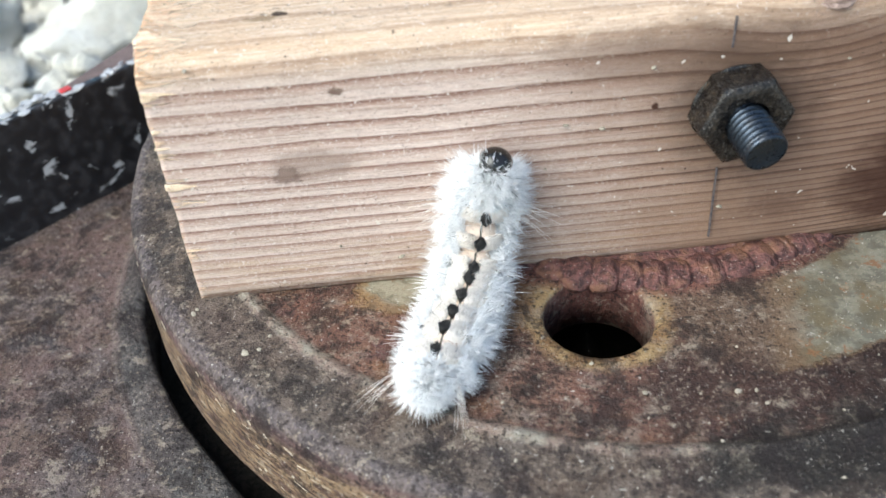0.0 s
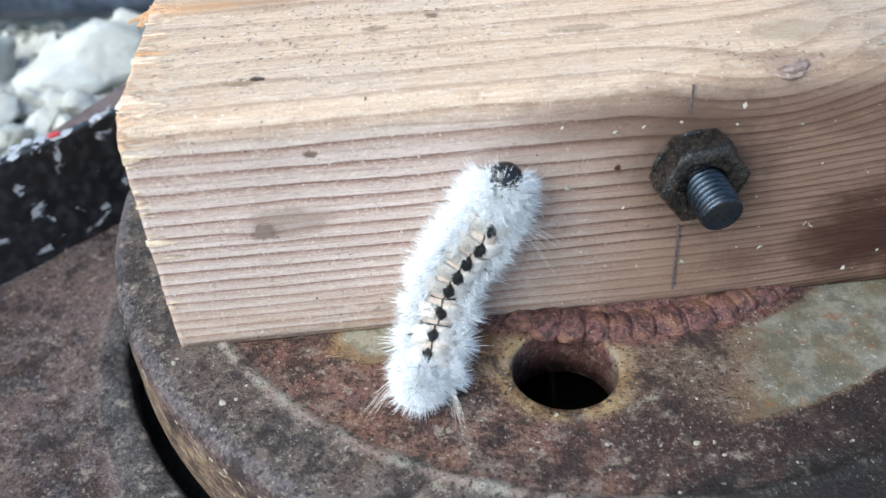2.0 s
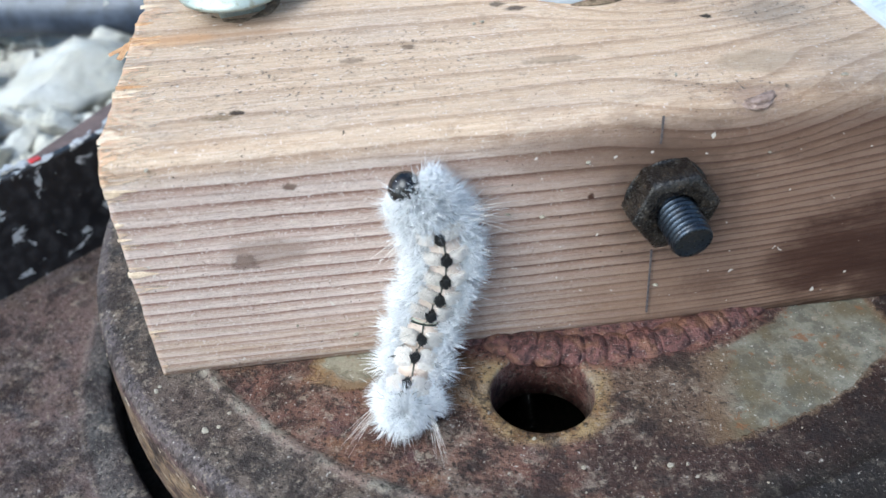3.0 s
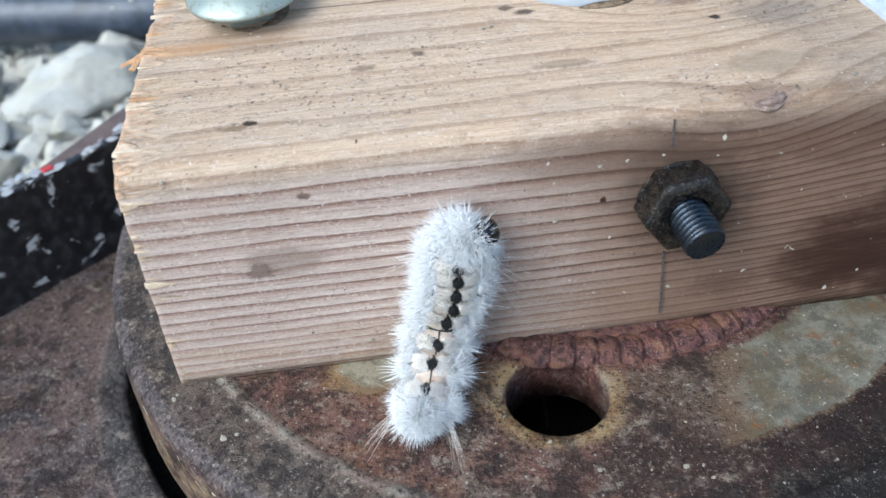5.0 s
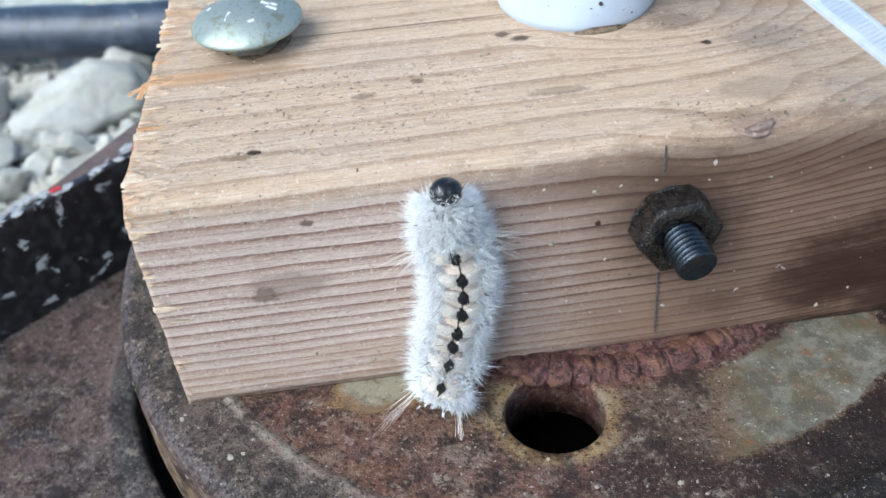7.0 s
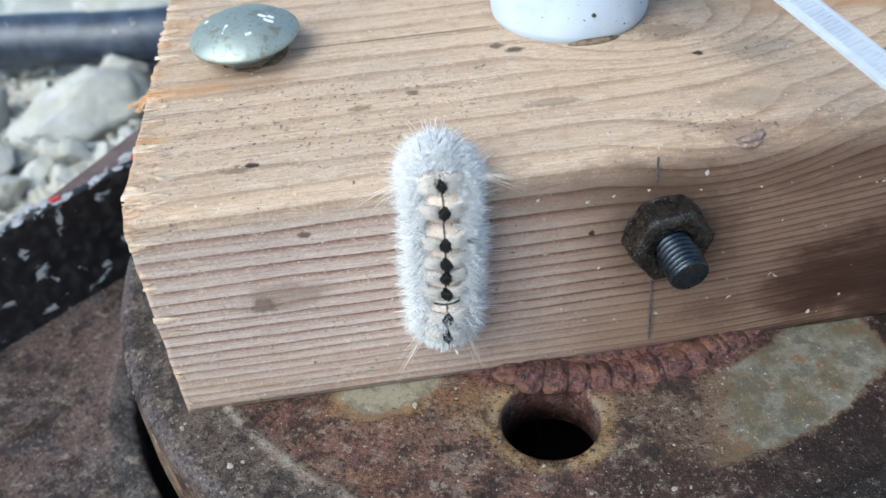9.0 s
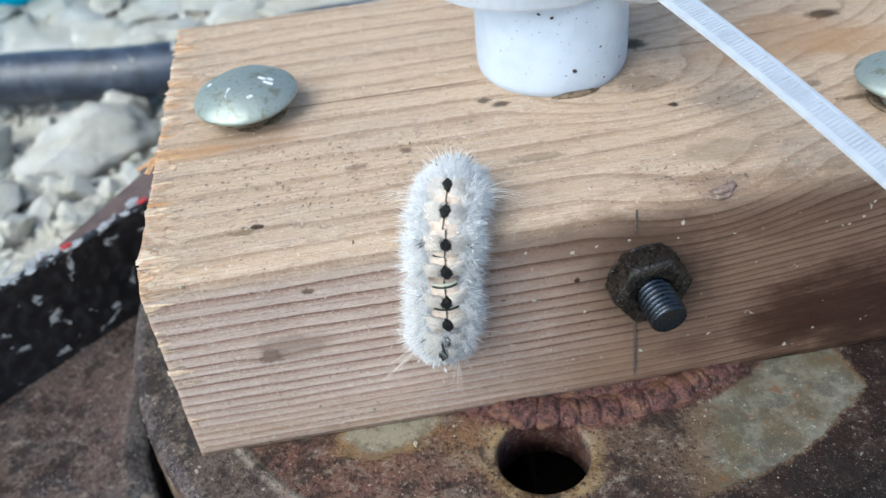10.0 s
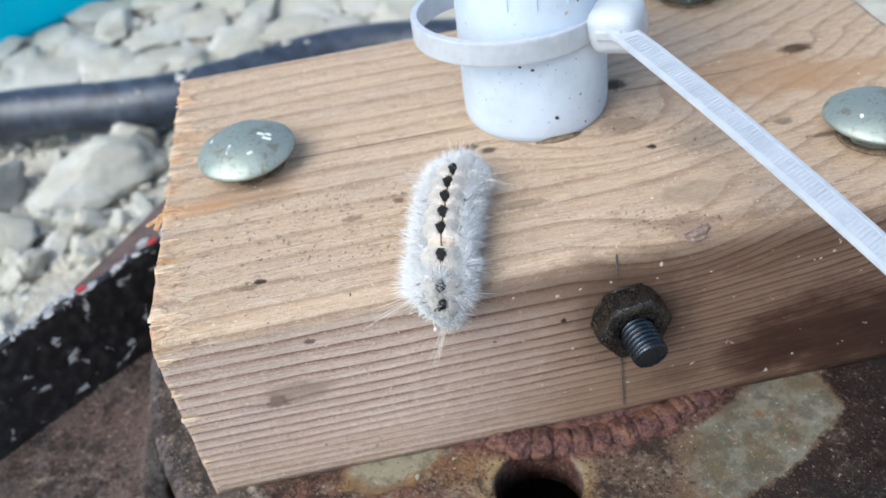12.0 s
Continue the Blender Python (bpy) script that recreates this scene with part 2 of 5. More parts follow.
    pale = m.ramp(m.noise(m.vadd(co, (31, 7, 13)), 0.8, 2, 0.4), 0.735, 0.77)
    col = m.mix(M("MULTIPLY", pale, 0.75), col, (0.72, 0.66, 0.58))
    height = M("ADD", M("MULTIPLY", late, -0.12), M("MULTIPLY_ADD", fibre, 0.5, M("MULTIPLY_ADD", grain, 0.5, M("MULTIPLY", torn, 0.8))))
    return m.finish(col, m.ramp(streak, 0.2, 0.8, 0.6, 0.85), 0.0, height, 0.3, 0.16)


def iron_material(name, plate):
    """Rusted iron; plate: the wheel, with worn paint, stains and a right side darkened for weaker light."""
    m = Nodes(name)
    co = m.coords()
    M = m.math
    big = m.noise(co, 0.045, 5, 0.62)
    mid = m.noise(m.vadd(co, (9, 3, 5)), 0.20, 6, 0.70)
    tone = m.noise(m.vadd(co, (31, 2, 15)), 0.11, 6, 0.72, True)
    hue_a, hue_b, _ = m.split(tone)
    fine = m.noise(co, 1.5, 4, 0.62)
    grit = m.noise(co, 3.6, 2, 0.5)
    col = m.mix(m.ramp(mid, 0.40, 0.60), (0.040, 0.024, 0.019), (0.165, 0.092, 0.066) if plate else (0.110, 0.086, 0.080))
    col = m.mix(M("MULTIPLY", m.ramp(big, 0.47, 0.62), 0.7 if plate else 0.75), col, (0.165, 0.078, 0.056) if plate else (0.140, 0.090, 0.078))
    col = m.mix(M("MULTIPLY", m.ramp(hue_a, 0.52, 0.66), 0.75), col, (0.19, 0.098, 0.052) if plate else (0.12, 0.085, 0.065))
    col = m.mix(M("MULTIPLY", m.ramp(hue_b, 0.53, 0.66), 0.7), col, (0.085, 0.050, 0.052) if plate else (0.055, 0.052, 0.056))
    wob = M("MULTIPLY", M("SUBTRACT", m.noise(co, 0.16, 6, 0.68), 0.5), 2.6)
    if plate:
        x, y, z = m.split(co)
        # dull grit on the outer band
        rx, ry = M("SUBTRACT", x, 73.0), M("SUBTRACT", y, 40.0)
        rad = M("SQRT", M("ADD", M("MULTIPLY", rx, rx), M("MULTIPLY", ry, ry)))
        outer = m.ramp(M("ADD", rad, M("MULTIPLY", wob, 1.6)), 75.5, 79)
        col = m.mix(M("MULTIPLY", outer, 0.75), col, m.mix(m.ramp(mid, 0.4, 0.62), (0.040, 0.036, 0.032), (0.110, 0.099, 0.082)))
        skirt = M("MULTIPLY", m.ramp(M("MULTIPLY_ADD", wob, 1.5, z), -3.5, -7.0), m.ramp(rad, 80, 84))
        flank = M("MULTIPLY", m.ramp(z, -1.9, -3.0), m.ramp(rad, 80, 84))
        col = m.mix(M("MULTIPLY", flank, 0.85), col, m.mix(m.ramp(mid, 0.4, 0.6), (0.050, 0.031, 0.034), (0.115, 0.070, 0.066)))
        drawn = m.noise(m.vmul(co, (0.22, 0.22, 0.9)), 1.0, 5, 0.7)
        ochre = m.mix(m.ramp(drawn, 0.42, 0.60), (0.095, 0.056, 0.036), (0.28, 0.195, 0.115))
        ochre = m.mix(M("MULTIPLY", m.ramp(drawn, 0.60, 0.66), 0.8), ochre, (0.50, 0.44, 0.34))
        col = m.mix(M("MULTIPLY", skirt, m.ramp(drawn, 0.38, 0.52, 0.25, 0.9)), col, ochre)
        rim = M("MULTIPLY", m.ramp(rad, 86.2, 87.4), m.ramp(z, -3.4, -1.7))
        col = m.mix(M("MULTIPLY", rim, 0.6), col, m.mix(m.ramp(fine, 0.4, 0.6), (0.060, 0.048, 0.050), (0.135, 0.112, 0.115)))
        line = M("MULTIPLY", m.ramp(M("ABSOLUTE", M("ADD", M("SUBTRACT", rad, 77.2), M("MULTIPLY", wob, 0.5))), 1.7, 0.3), m.ramp(x, 88, 66))
        col = m.mix(M("MULTIPLY", line, m.ramp(mid, 0.35, 0.6, 0.55, 0.95)), col, m.mix(m.ramp(hue_b, 0.45, 0.6), (0.22, 0.16, 0.13), (0.28, 0.255, 0.205)))
        seam = M("MULTIPLY", m.ramp(M("ABSOLUTE", M("ADD", M("SUBTRACT", rad, 76.0), M("MULTIPLY", wob, 0.3))), 1.5, 0.4), m.ramp(x, 78, 92))
        col = m.mix(M("MULTIPLY", seam, 0.85), col, (0.035, 0.018, 0.014))
        paint, rust_shade = None, None
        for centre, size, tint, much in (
            # the near-black blots: dark rust, deepened for weaker light on the right
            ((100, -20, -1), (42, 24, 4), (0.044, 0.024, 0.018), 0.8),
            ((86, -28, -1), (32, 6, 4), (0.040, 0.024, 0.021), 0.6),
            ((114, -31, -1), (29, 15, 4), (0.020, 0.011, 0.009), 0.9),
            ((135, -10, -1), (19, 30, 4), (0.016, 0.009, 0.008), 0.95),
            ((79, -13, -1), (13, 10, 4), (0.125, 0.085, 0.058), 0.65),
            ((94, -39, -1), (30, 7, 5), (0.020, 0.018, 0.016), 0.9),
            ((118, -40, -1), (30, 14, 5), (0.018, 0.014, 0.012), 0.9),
            ((36, -4.5, -1), (14, 7.5, 4), (0.15, 0.080, 0.052), 0.4),
            ((33, -2, -1), (10, 5.6, 4), (0.29, 0.19, 0.085), 0.7),
            ((33.5, -1, -1), (8.6, 4.8, 4), (0.31, 0.31, 0.235), 0.8),
            ((47, -7, -1), (5, 6, 4), (0.23, 0.135, 0.065), 0.6),
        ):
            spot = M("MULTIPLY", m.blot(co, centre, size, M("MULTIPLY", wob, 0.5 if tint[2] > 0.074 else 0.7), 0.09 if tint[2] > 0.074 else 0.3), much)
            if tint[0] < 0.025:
                rust_shade = spot if rust_shade is None else M("MAXIMUM", rust_shade, spot)
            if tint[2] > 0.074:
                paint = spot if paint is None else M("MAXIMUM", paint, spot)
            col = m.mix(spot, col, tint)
        # the sheltered arc where the old grey-green paint still holds
        ragged = M("MULTIPLY_ADD", wob, 1.3, M("MULTIPLY", M("SUBTRACT", m.noise(m.vadd(co, (6, 2, 1)), 0.5, 5, 0.7), 0.5), 2.4))
        arc = m.ramp(M("ADD", M("ABSOLUTE", M("SUBTRACT", rad, 57.8)), ragged), 9.0, 7.9)
        tip = m.ramp(M("ADD", M("SUBTRACT", x, M("MULTIPLY", y, 0.25)), M("MULTIPLY", ragged, 2.2)), 84.0, 93.0)
        end = m.ramp(M("ADD", M("MULTIPLY_ADD", y, 0.12, x), M("MULTIPLY", ragged, 0.8)), 117.0, 115.2)
        held = M("MULTIPLY", M("MULTIPLY", M("MULTIPLY", arc, tip), end), 0.93)
        greyed = m.noise(m.vadd(co, (1, 41, 3)), 0.14, 5, 0.65)
        col = m.mix(held, col, m.mix(m.ramp(greyed, 0.38, 0.62), (0.132, 0.108, 0.066), (0.212, 0.198, 0.155)))
        paint = M("MAXIMUM", paint, held)
        hx, hy = M("SUBTRACT", x, 58.7), M("SUBTRACT", y, -11.8)
        hr = M("SQRT", M("ADD", M("MULTIPLY", hx, hx), M("MULTIPLY", hy, hy)))
        ring = M("MULTIPLY", m.ramp(M("ADD", hr, M("MULTIPLY", wob, 1.2)), 12.0, 9.4), m.ramp(z, -3.2, -1.6))
        col = m.mix(M("MULTIPLY", ring, 0.85), col, m.mix(m.ramp(mid, 0.38, 0.62), (0.20, 0.115, 0.052), (0.36, 0.255, 0.125)))
        inside = M("MULTIPLY", m.ramp(hr, 9.4, 8.4), m.ramp(z, -1.2, -2.0))
        col = m.mix(M("MULTIPLY", inside, 0.9), col, m.mix(m.ramp(mid, 0.4, 0.6), (0.075, 0.034, 0.030), (0.19, 0.10, 0.082)))
        worn = M("MULTIPLY", paint, m.ramp(m.noise(m.vadd(co, (13, 23, 8)), 0.22, 6, 0.7), 0.45, 0.58))
        col = m.mix(M("MULTIPLY", worn, 0.75), col, (0.085, 0.078, 0.058))
        brim = M("MULTIPLY", M("MULTIPLY", paint, M("SUBTRACT", 0.92, paint)), 4.0, clamp=True)
        col = m.mix(M("MULTIPLY", brim, 0.42), col, (0.20, 0.11, 0.055))
        # pale dusty mottles and fine turning marks on the flat face
        dusty = M("MULTIPLY", m.ramp(m.noise(m.vadd(co, (8, 19, 2)), 0.17, 6, 0.72), 0.50, 0.62), M("MULTIPLY", m.ramp(rad, 79, 74), M("SUBTRACT", 1.0, rust_shade)))
        col = m.mix(M("MULTIPLY", dusty, M("SUBTRACT", 0.5, M("MULTIPLY", paint, 0.5))), col, (0.25, 0.20, 0.155))
        turned = m.noise(m.join(M("MULTIPLY", rad, 2.2)), 1.0, 2, 0.5)
        col = m.mix(M("MULTIPLY", M("MULTIPLY", m.ramp(turned, 0.55, 0.40), m.ramp(rad, 77, 73)), M("SUBTRACT", 0.22, M("MULTIPLY", paint, 0.21))), col, (0.05, 0.024, 0.018))
        red = M("MULTIPLY", m.ramp(M("ABSOLUTE", M("ADD", M("SUBTRACT", rad, 45.6), wob)), 5.0, 1.8), m.ramp(fine, 0.3, 0.5, 0.5, 0.9))
        col = m.mix(red, col, m.mix(m.ramp(mid, 0.4, 0.6), (0.075, 0.030, 0.026), (0.17, 0.075, 0.058)))
    else:
        x, y, z = m.split(co)
        rx, ry = M("SUBTRACT", x, CX), M("SUBTRACT", y, CY)
        rad = M("SQRT", M("ADD", M("MULTIPLY", rx, rx), M("MULTIPLY", ry, ry)))
        lip = m.ramp(M("ADD", rad, M("MULTIPLY", wob, 0.8)), 99.6, 97.6)
        col = m.mix(M("MULTIPLY", lip, 0.7), col, m.mix(m.ramp(mid, 0.4, 0.6), (0.034, 0.035, 0.035), (0.085, 0.083, 0.078)))
        crust = m.ramp(m.noise(m.vadd(co, (3, 61, 9)), 0.16, 5, 0.65), 0.60, 0.66)
        col = m.mix(M("MULTIPLY", crust, 0.7), col, (0.25, 0.205, 0.165))
        line = m.ramp(M("ABSOLUTE", M("SUBTRACT", rad, 99.3)), 0.7, 0.1)
        col = m.mix(M("MULTIPLY", line, 0.22), col, (0.24, 0.21, 0.18))
    fleck = M("SUBTRACT", 1.0, M("MULTIPLY", rust_shade, 0.8)) if plate else 1.0
    pale = M("MULTIPLY", m.ramp(m.noise(m.vadd(co, (51, 17, 3)), 0.30, 6, 0.75), 0.585, 0.64), 0.65)
    col = m.mix(M("MULTIPLY", pale, fleck), col, (0.27, 0.225, 0.17))
    col = m.mix(M("MULTIPLY", m.ramp(grit, 0.67, 0.72), 0.7), col, (0.40, 0.36, 0.31))
    col = m.mix(M("MULTIPLY", m.ramp(m.noise(m.vadd(co, (5, 44, 12)), 1.3, 3, 0.6), 0.66, 0.71), 0.8), col, (0.42, 0.39, 0.34))
    speckle = m.noise(m.vadd(co, (15, 4, 22)), 1.15, 3, 0.7)
    if plate:
        speckle = M("MULTIPLY_ADD", M("SUBTRACT", speckle, 0.5), M("SUBTRACT", 1.0, M("MULTIPLY", paint, 0.6)), 0.5)
    col = m.mix(M("MULTIPLY", M("MULTIPLY", m.ramp(speckle, 0.58, 0.65), 0.6), fleck), col, (0.27, 0.22, 0.165))
    col = m.mix(M("MULTIPLY", m.ramp(speckle, 0.44, 0.37), 0.8), col, (0.016, 0.012, 0.010))
    pepper = M("MULTIPLY", m.ramp(fine, 0.42, 0.30), 0.65)
    if plate:
        pepper = M("MULTIPLY", M("MULTIPLY", pepper, M("SUBTRACT", 1.0, M("MULTIPLY", paint, 0.85))), M("SUBTRACT", 1.0, M("MULTIPLY", ring, 0.7)))
        spots = M("MULTIPLY", paint, m.ramp(m.noise(m.vadd(co, (3, 3, 8)), 0.32, 6, 0.75), 0.555, 0.63))
        col = m.mix(M("MULTIPLY", spots, 0.8), col, (0.19, 0.085, 0.035))
    col = m.mix(pepper, col, (0.018, 0.012, 0.010))
    blotch = m.ramp(m.noise(m.vadd(co, (77, 5, 2)), 0.13, 6, 0.75), 0.52, 0.60)
    if plate:
        blotch = M("MULTIPLY", blotch, M("SUBTRACT", 1.0, paint))
    col = m.mix(M("MULTIPLY", blotch, 0.72), col, (0.020, 0.015, 0.014))
    height = M("ADD", M("MULTIPLY", fine, 0.9), M("ADD", M("MULTIPLY", grit, 0.5), M("MULTIPLY", mid, 2.0)))
    if plate:
        height = M("MULTIPLY", height, M("SUBTRACT", 1.0, M("MULTIPLY", paint, 0.85)))
    return m.finish(col, m.ramp(mid, 0.3, 0.7, 0.48, 0.78), 0.1, M("ADD", height, speckle), 0.28, 0.2)


def weld_material():
    m = Nodes("rusty_weld")
    co = m.coords()
    fine = m.noise(co, 0.9, 5, 0.65)
    big = m.noise(co, 0.25, 3)
    col = m.mix(m.ramp(fine, 0.36, 0.62), (0.040, 0.016, 0.015), (0.165, 0.072, 0.060))
    col = m.mix(m.math("MULTIPLY", m.ramp(big, 0.5, 0.65), 0.6), col, (0.25, 0.125, 0.07))
    col = m.mix(m.ramp(m.noise(co, 3.0, 2), 0.66, 0.72), col, (0.40, 0.33, 0.29))
    return m.finish(col, 0.5, 0.2, fine, 0.9, 0.5)


def steel_material(name, base, rust, metal, rough, rust_much=0.3):
    m = Nodes(name)
    co = m.coords()
    fine = m.noise(co, 1.6, 4, 0.6)
    big = m.noise(co, 0.35, 4, 0.6)
    col = m.mix(m.math("MULTIPLY", m.ramp(big, 0.52, 0.66), rust_much), base, rust)
    col = m.mix(m.math("MULTIPLY", m.ramp(fine, 0.64, 0.7), 0.6), col, tuple(c * 0.25 for c in rust))
    return m.finish(col, m.ramp(fine, 0.3, 0.7, rough, min(1, rough + 0.25)), metal, fine, 0.05)


def grimy_nut_material():
    """Steel under a coat of oily dirt, with pale grit stuck to it."""
    m = Nodes("grimy_oily_steel")
    co = m.coords()
    a, b = m.noise(co, 0.9, 5, 0.7), m.noise(m.vadd(co, (5, 1, 9)), 2.4, 4, 0.65)
    col = m.mix(m.ramp(a, 0.38, 0.62), (0.006, 0.005, 0.005), (0.030, 0.025, 0.020))
    col = m.mix(m.math("MULTIPLY", m.ramp(b, 0.63, 0.70), 0.5), col, (0.30, 0.28, 0.25))
    col = m.mix(m.math("MULTIPLY", m.ramp(a, 0.6, 0.7), 0.4), col, (0.10, 0.062, 0.032))
    return m.finish(col, m.ramp(b, 0.4, 0.65, 0.14, 0.42), 0.2, m.math("ADD", a, m.math("MULTIPLY", b, 0.5)), 0.16)


def plain_material(name, base, other, scale, rough, bump=0.1, metal=0.0, spec=0.5):
    m = Nodes(name)
    co = m.coords()
    a = m.noise(co, scale, 5, 0.6)
    b = m.noise(co, scale * 6, 3, 0.6)
    col = m.mix(m.ramp(m.math("MULTIPLY_ADD", b, 0.35, m.math("MULTIPLY", a, 0.65)), 0.38, 0.62), base, other)
    return m.finish(col, rough, metal, m.math("ADD", a, b), bump, spec)


def pvc_material():
    m = Nodes("white_pvc")
    co = m.coords()
    cloud = m.noise(co, 0.12, 4, 0.6)
    col = m.mix(m.ramp(cloud, 0.4, 0.7), (0.60, 0.685, 0.80), (0.52, 0.60, 0.71))
    spot = m.ramp(m.noise(co, 0.45, 4, 0.7), 0.66, 0.72)
    col = m.mix(m.math("MULTIPLY", spot, 0.65), col, (0.36, 0.25, 0.14))
    dot = m.ramp(m.noise(m.vadd(co, (4, 9, 2)), 1.5, 2, 0.5), 0.735, 0.76)
    col = m.mix(m.math("MULTIPLY", dot, 0.8), col, (0.10, 0.08, 0.06))
    scratch = m.ramp(m.noise(m.vmul(co, (2.5, 2.5, 0.12)), 1.0, 3), 0.66, 0.72)
    col = m.mix(m.math("MULTIPLY", scratch, 0.3), col, (0.50, 0.48, 0.42))
    mat = m.finish(col, 0.38, 0.0, cloud, 0.05)
    m.bsdf.inputs["Subsurface Weight"].default_value = 0.15
    m.bsdf.inputs["Subsurface Radius"].default_value = (0.002, 0.002, 0.002)
    return mat


def nylon_material():
    m = Nodes("natural_nylon")
    co = m.coords()
    cloud = m.noise(co, 0.3, 4, 0.6)
    col = m.mix(m.ramp(cloud, 0.4, 0.7), (0.52, 0.55, 0.60), (0.46, 0.49, 0.54))
    grime = m.ramp(m.noise(co, 0.9, 3, 0.6), 0.68, 0.74)
    col = m.mix(m.math("MULTIPLY", grime, 0.4), col, (0.45, 0.36, 0.24))
    mat = m.finish(col, 0.32, 0.0, cloud, 0.03)
    m.bsdf.inputs["Subsurface Weight"].default_value = 0.4
    m.bsdf.inputs["Subsurface Radius"].default_value = (0.004, 0.004, 0.004)
    return mat


def hair_material(name, base, through_light):
    m = Nodes(name)
    m.put(m.bsdf.inputs["Base Color"], base)
    m.bsdf.inputs["Roughness"].default_value = 0.45
    m.bsdf.inputs["Specular IOR Level"].default_value = 0.5
    if through_light:
        tr = m.tree.nodes.new("ShaderNodeBsdfTranslucent")
        tr.inputs[0].default_value = (*base, 1)
        mx = m.tree.nodes.new("ShaderNodeMixShader")
        mx.inputs[0].default_value = through_light
        m.tree.links.new(m.bsdf.outputs[0], mx.inputs[1])
        m.tree.links.new(tr.outputs[0], mx.inputs[2])
        m.tree.links.new(mx.outputs[0], m.out.inputs[0])
    return m.mat


def skin_material(name):
    """Cream skin with a thin dark line along the back."""
    m = Nodes(name)
    co = m.coords()
    x, y, z = m.split(co)
    M = m.math
    back = m.ramp(z, 0.6, 1.6)
    along = m.ramp(M("ADD", M("ABSOLUTE", x), M("MULTIPLY", m.noise(co, 1.4, 3), 0.2)), 0.30, 0.18)
    smudge = M("MULTIPLY", m.ramp(m.noise(m.vadd(co, (3, 8, 1)), 1.1, 3, 0.6), 0.6, 0.68), m.ramp(M("ABSOLUTE", x), 2.2, 1.2))
    col = m.mix(m.ramp(m.noise(co, 0.9, 4), 0.4, 0.65), (0.70, 0.58, 0.48), (0.60, 0.49, 0.40))
    col = m.mix(m.ramp(M("ABSOLUTE", x), 2.0, 2.6), col, (0.94, 0.94, 0.94))
    col = m.mix(M("MULTIPLY", M("MULTIPLY", smudge, back), 0.5), col, (0.22, 0.10, 0.06))
    col = m.mix(M("MULTIPLY", M("MULTIPLY", along, back), 0.92), col, (0.016, 0.024, 0.016))
    return m.finish(col, 0.65, 0.0, m.noise(co, 2.2, 3), 0.12, 0.25)


def bar_material():
    """Black paint with chipped pale flecks."""
    m = Nodes("chipped_black_paint")
    co = m.coords()
    M = m.math
    chip = m.noise(m.vmul(co, (0.17, 0.3, 0.24)), 1.0, 3, 0.55, distort=0.6)
    chip_on = m.ramp(chip, 0.60, 0.66)
    dust = m.noise(co, 0.35, 4, 0.6)
    col = m.mix(m.ramp(dust, 0.45, 0.7), (0.009, 0.009, 0.011), (0.030, 0.029, 0.032))
    col = m.mix(M("MULTIPLY", chip_on, 0.85), col, (0.46, 0.47, 0.48))
    return m.finish(col, m.ramp(dust, 0.3, 0.7, 0.35, 0.65), 0.0, chip, 0.2)


def stone_material():
    """Pale limestone: cream and grey-green mottles, dusty, with small dark pits."""
    m = Nodes("pale_limestone")
    co = m.world_coords()
    M = m.math
    a, b, c = m.noise(co, 0.05, 5, 0.65), m.noise(m.vadd(co, (7, 2, 5)), 0.16, 5, 0.7), m.noise(co, 0.9, 4, 0.65)
    col = m.mix(m.ramp(a, 0.35, 0.65), (0.55, 0.52, 0.43), (0.63, 0.62, 0.575))
    col = m.mix(M("MULTIPLY", m.ramp(b, 0.5, 0.66), 0.5), col, (0.44, 0.44, 0.39))
    col = m.mix(M("MULTIPLY", m.random(), 0.35), col, (0.42, 0.375, 0.30))
    col = m.mix(M("MULTIPLY", m.ramp(c, 0.60, 0.68), 0.5), col, (0.20, 0.18, 0.15))
    return m.finish(col, 0.9, 0.0, M("ADD", M("MULTIPLY", b, 2.0), c), 0.9, 0.2)


WOOD = wood_material()
END_WOOD = plain_material("sawn_end_grain", (0.46, 0.30, 0.18), (0.66, 0.48, 0.31), 0.7, 0.8, 0.5, 0, 0.2)
KNOT = plain_material("resinous_knot", (0.12, 0.075, 0.055), (0.34, 0.25, 0.21), 0.5, 0.45, 0.3)
SHADE_BROWN = plain_material("shade_brown", (0.12, 0.085, 0.055), (0.34, 0.25, 0.17), 0.7, 0.8, 0.4, 0, 0.2)
ORANGE_WOOD = plain_material("fresh_orange_wood", (0.50, 0.27, 0.13), (0.70, 0.44, 0.24), 0.8, 0.75, 0.3, 0, 0.2)
PALE_FIBRE = plain_material("fresh_pale_wood", (0.66, 0.50, 0.34), (0.84, 0.68, 0.50), 0.8, 0.8, 0.3, 0, 0.2)
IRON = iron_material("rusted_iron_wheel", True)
PLATE = iron_material("rusted_iron_plate", False)
WELD = weld_material()
GLINT = plain_material("pale_scratch", (0.70, 0.72, 0.70), (0.85, 0.86, 0.85), 1.0, 0.4)
SCRATCH = plain_material("scraped_ochre", (0.34, 0.28, 0.18), (0.66, 0.60, 0.50), 1.2, 0.5)
BLACK_STEEL = steel_material("black_oxide_steel", (0.045, 0.056, 0.072), (0.10, 0.09, 0.08), 0.85, 0.22, 0.3)
UNDER_BLACK = plain_material("under_wheel_black", (0.007, 0.007, 0.006), (0.060, 0.050, 0.040), 1.0, 0.3, 0.9, 0.25)
GRIME = grimy_nut_material()
ZINC = steel_material("zinc_plated_steel", (0.37, 0.41, 0.37), (0.26, 0.25, 0.17), 0.7, 0.42, 0.8)
PVC = pvc_material()
NYLON = nylon_material()
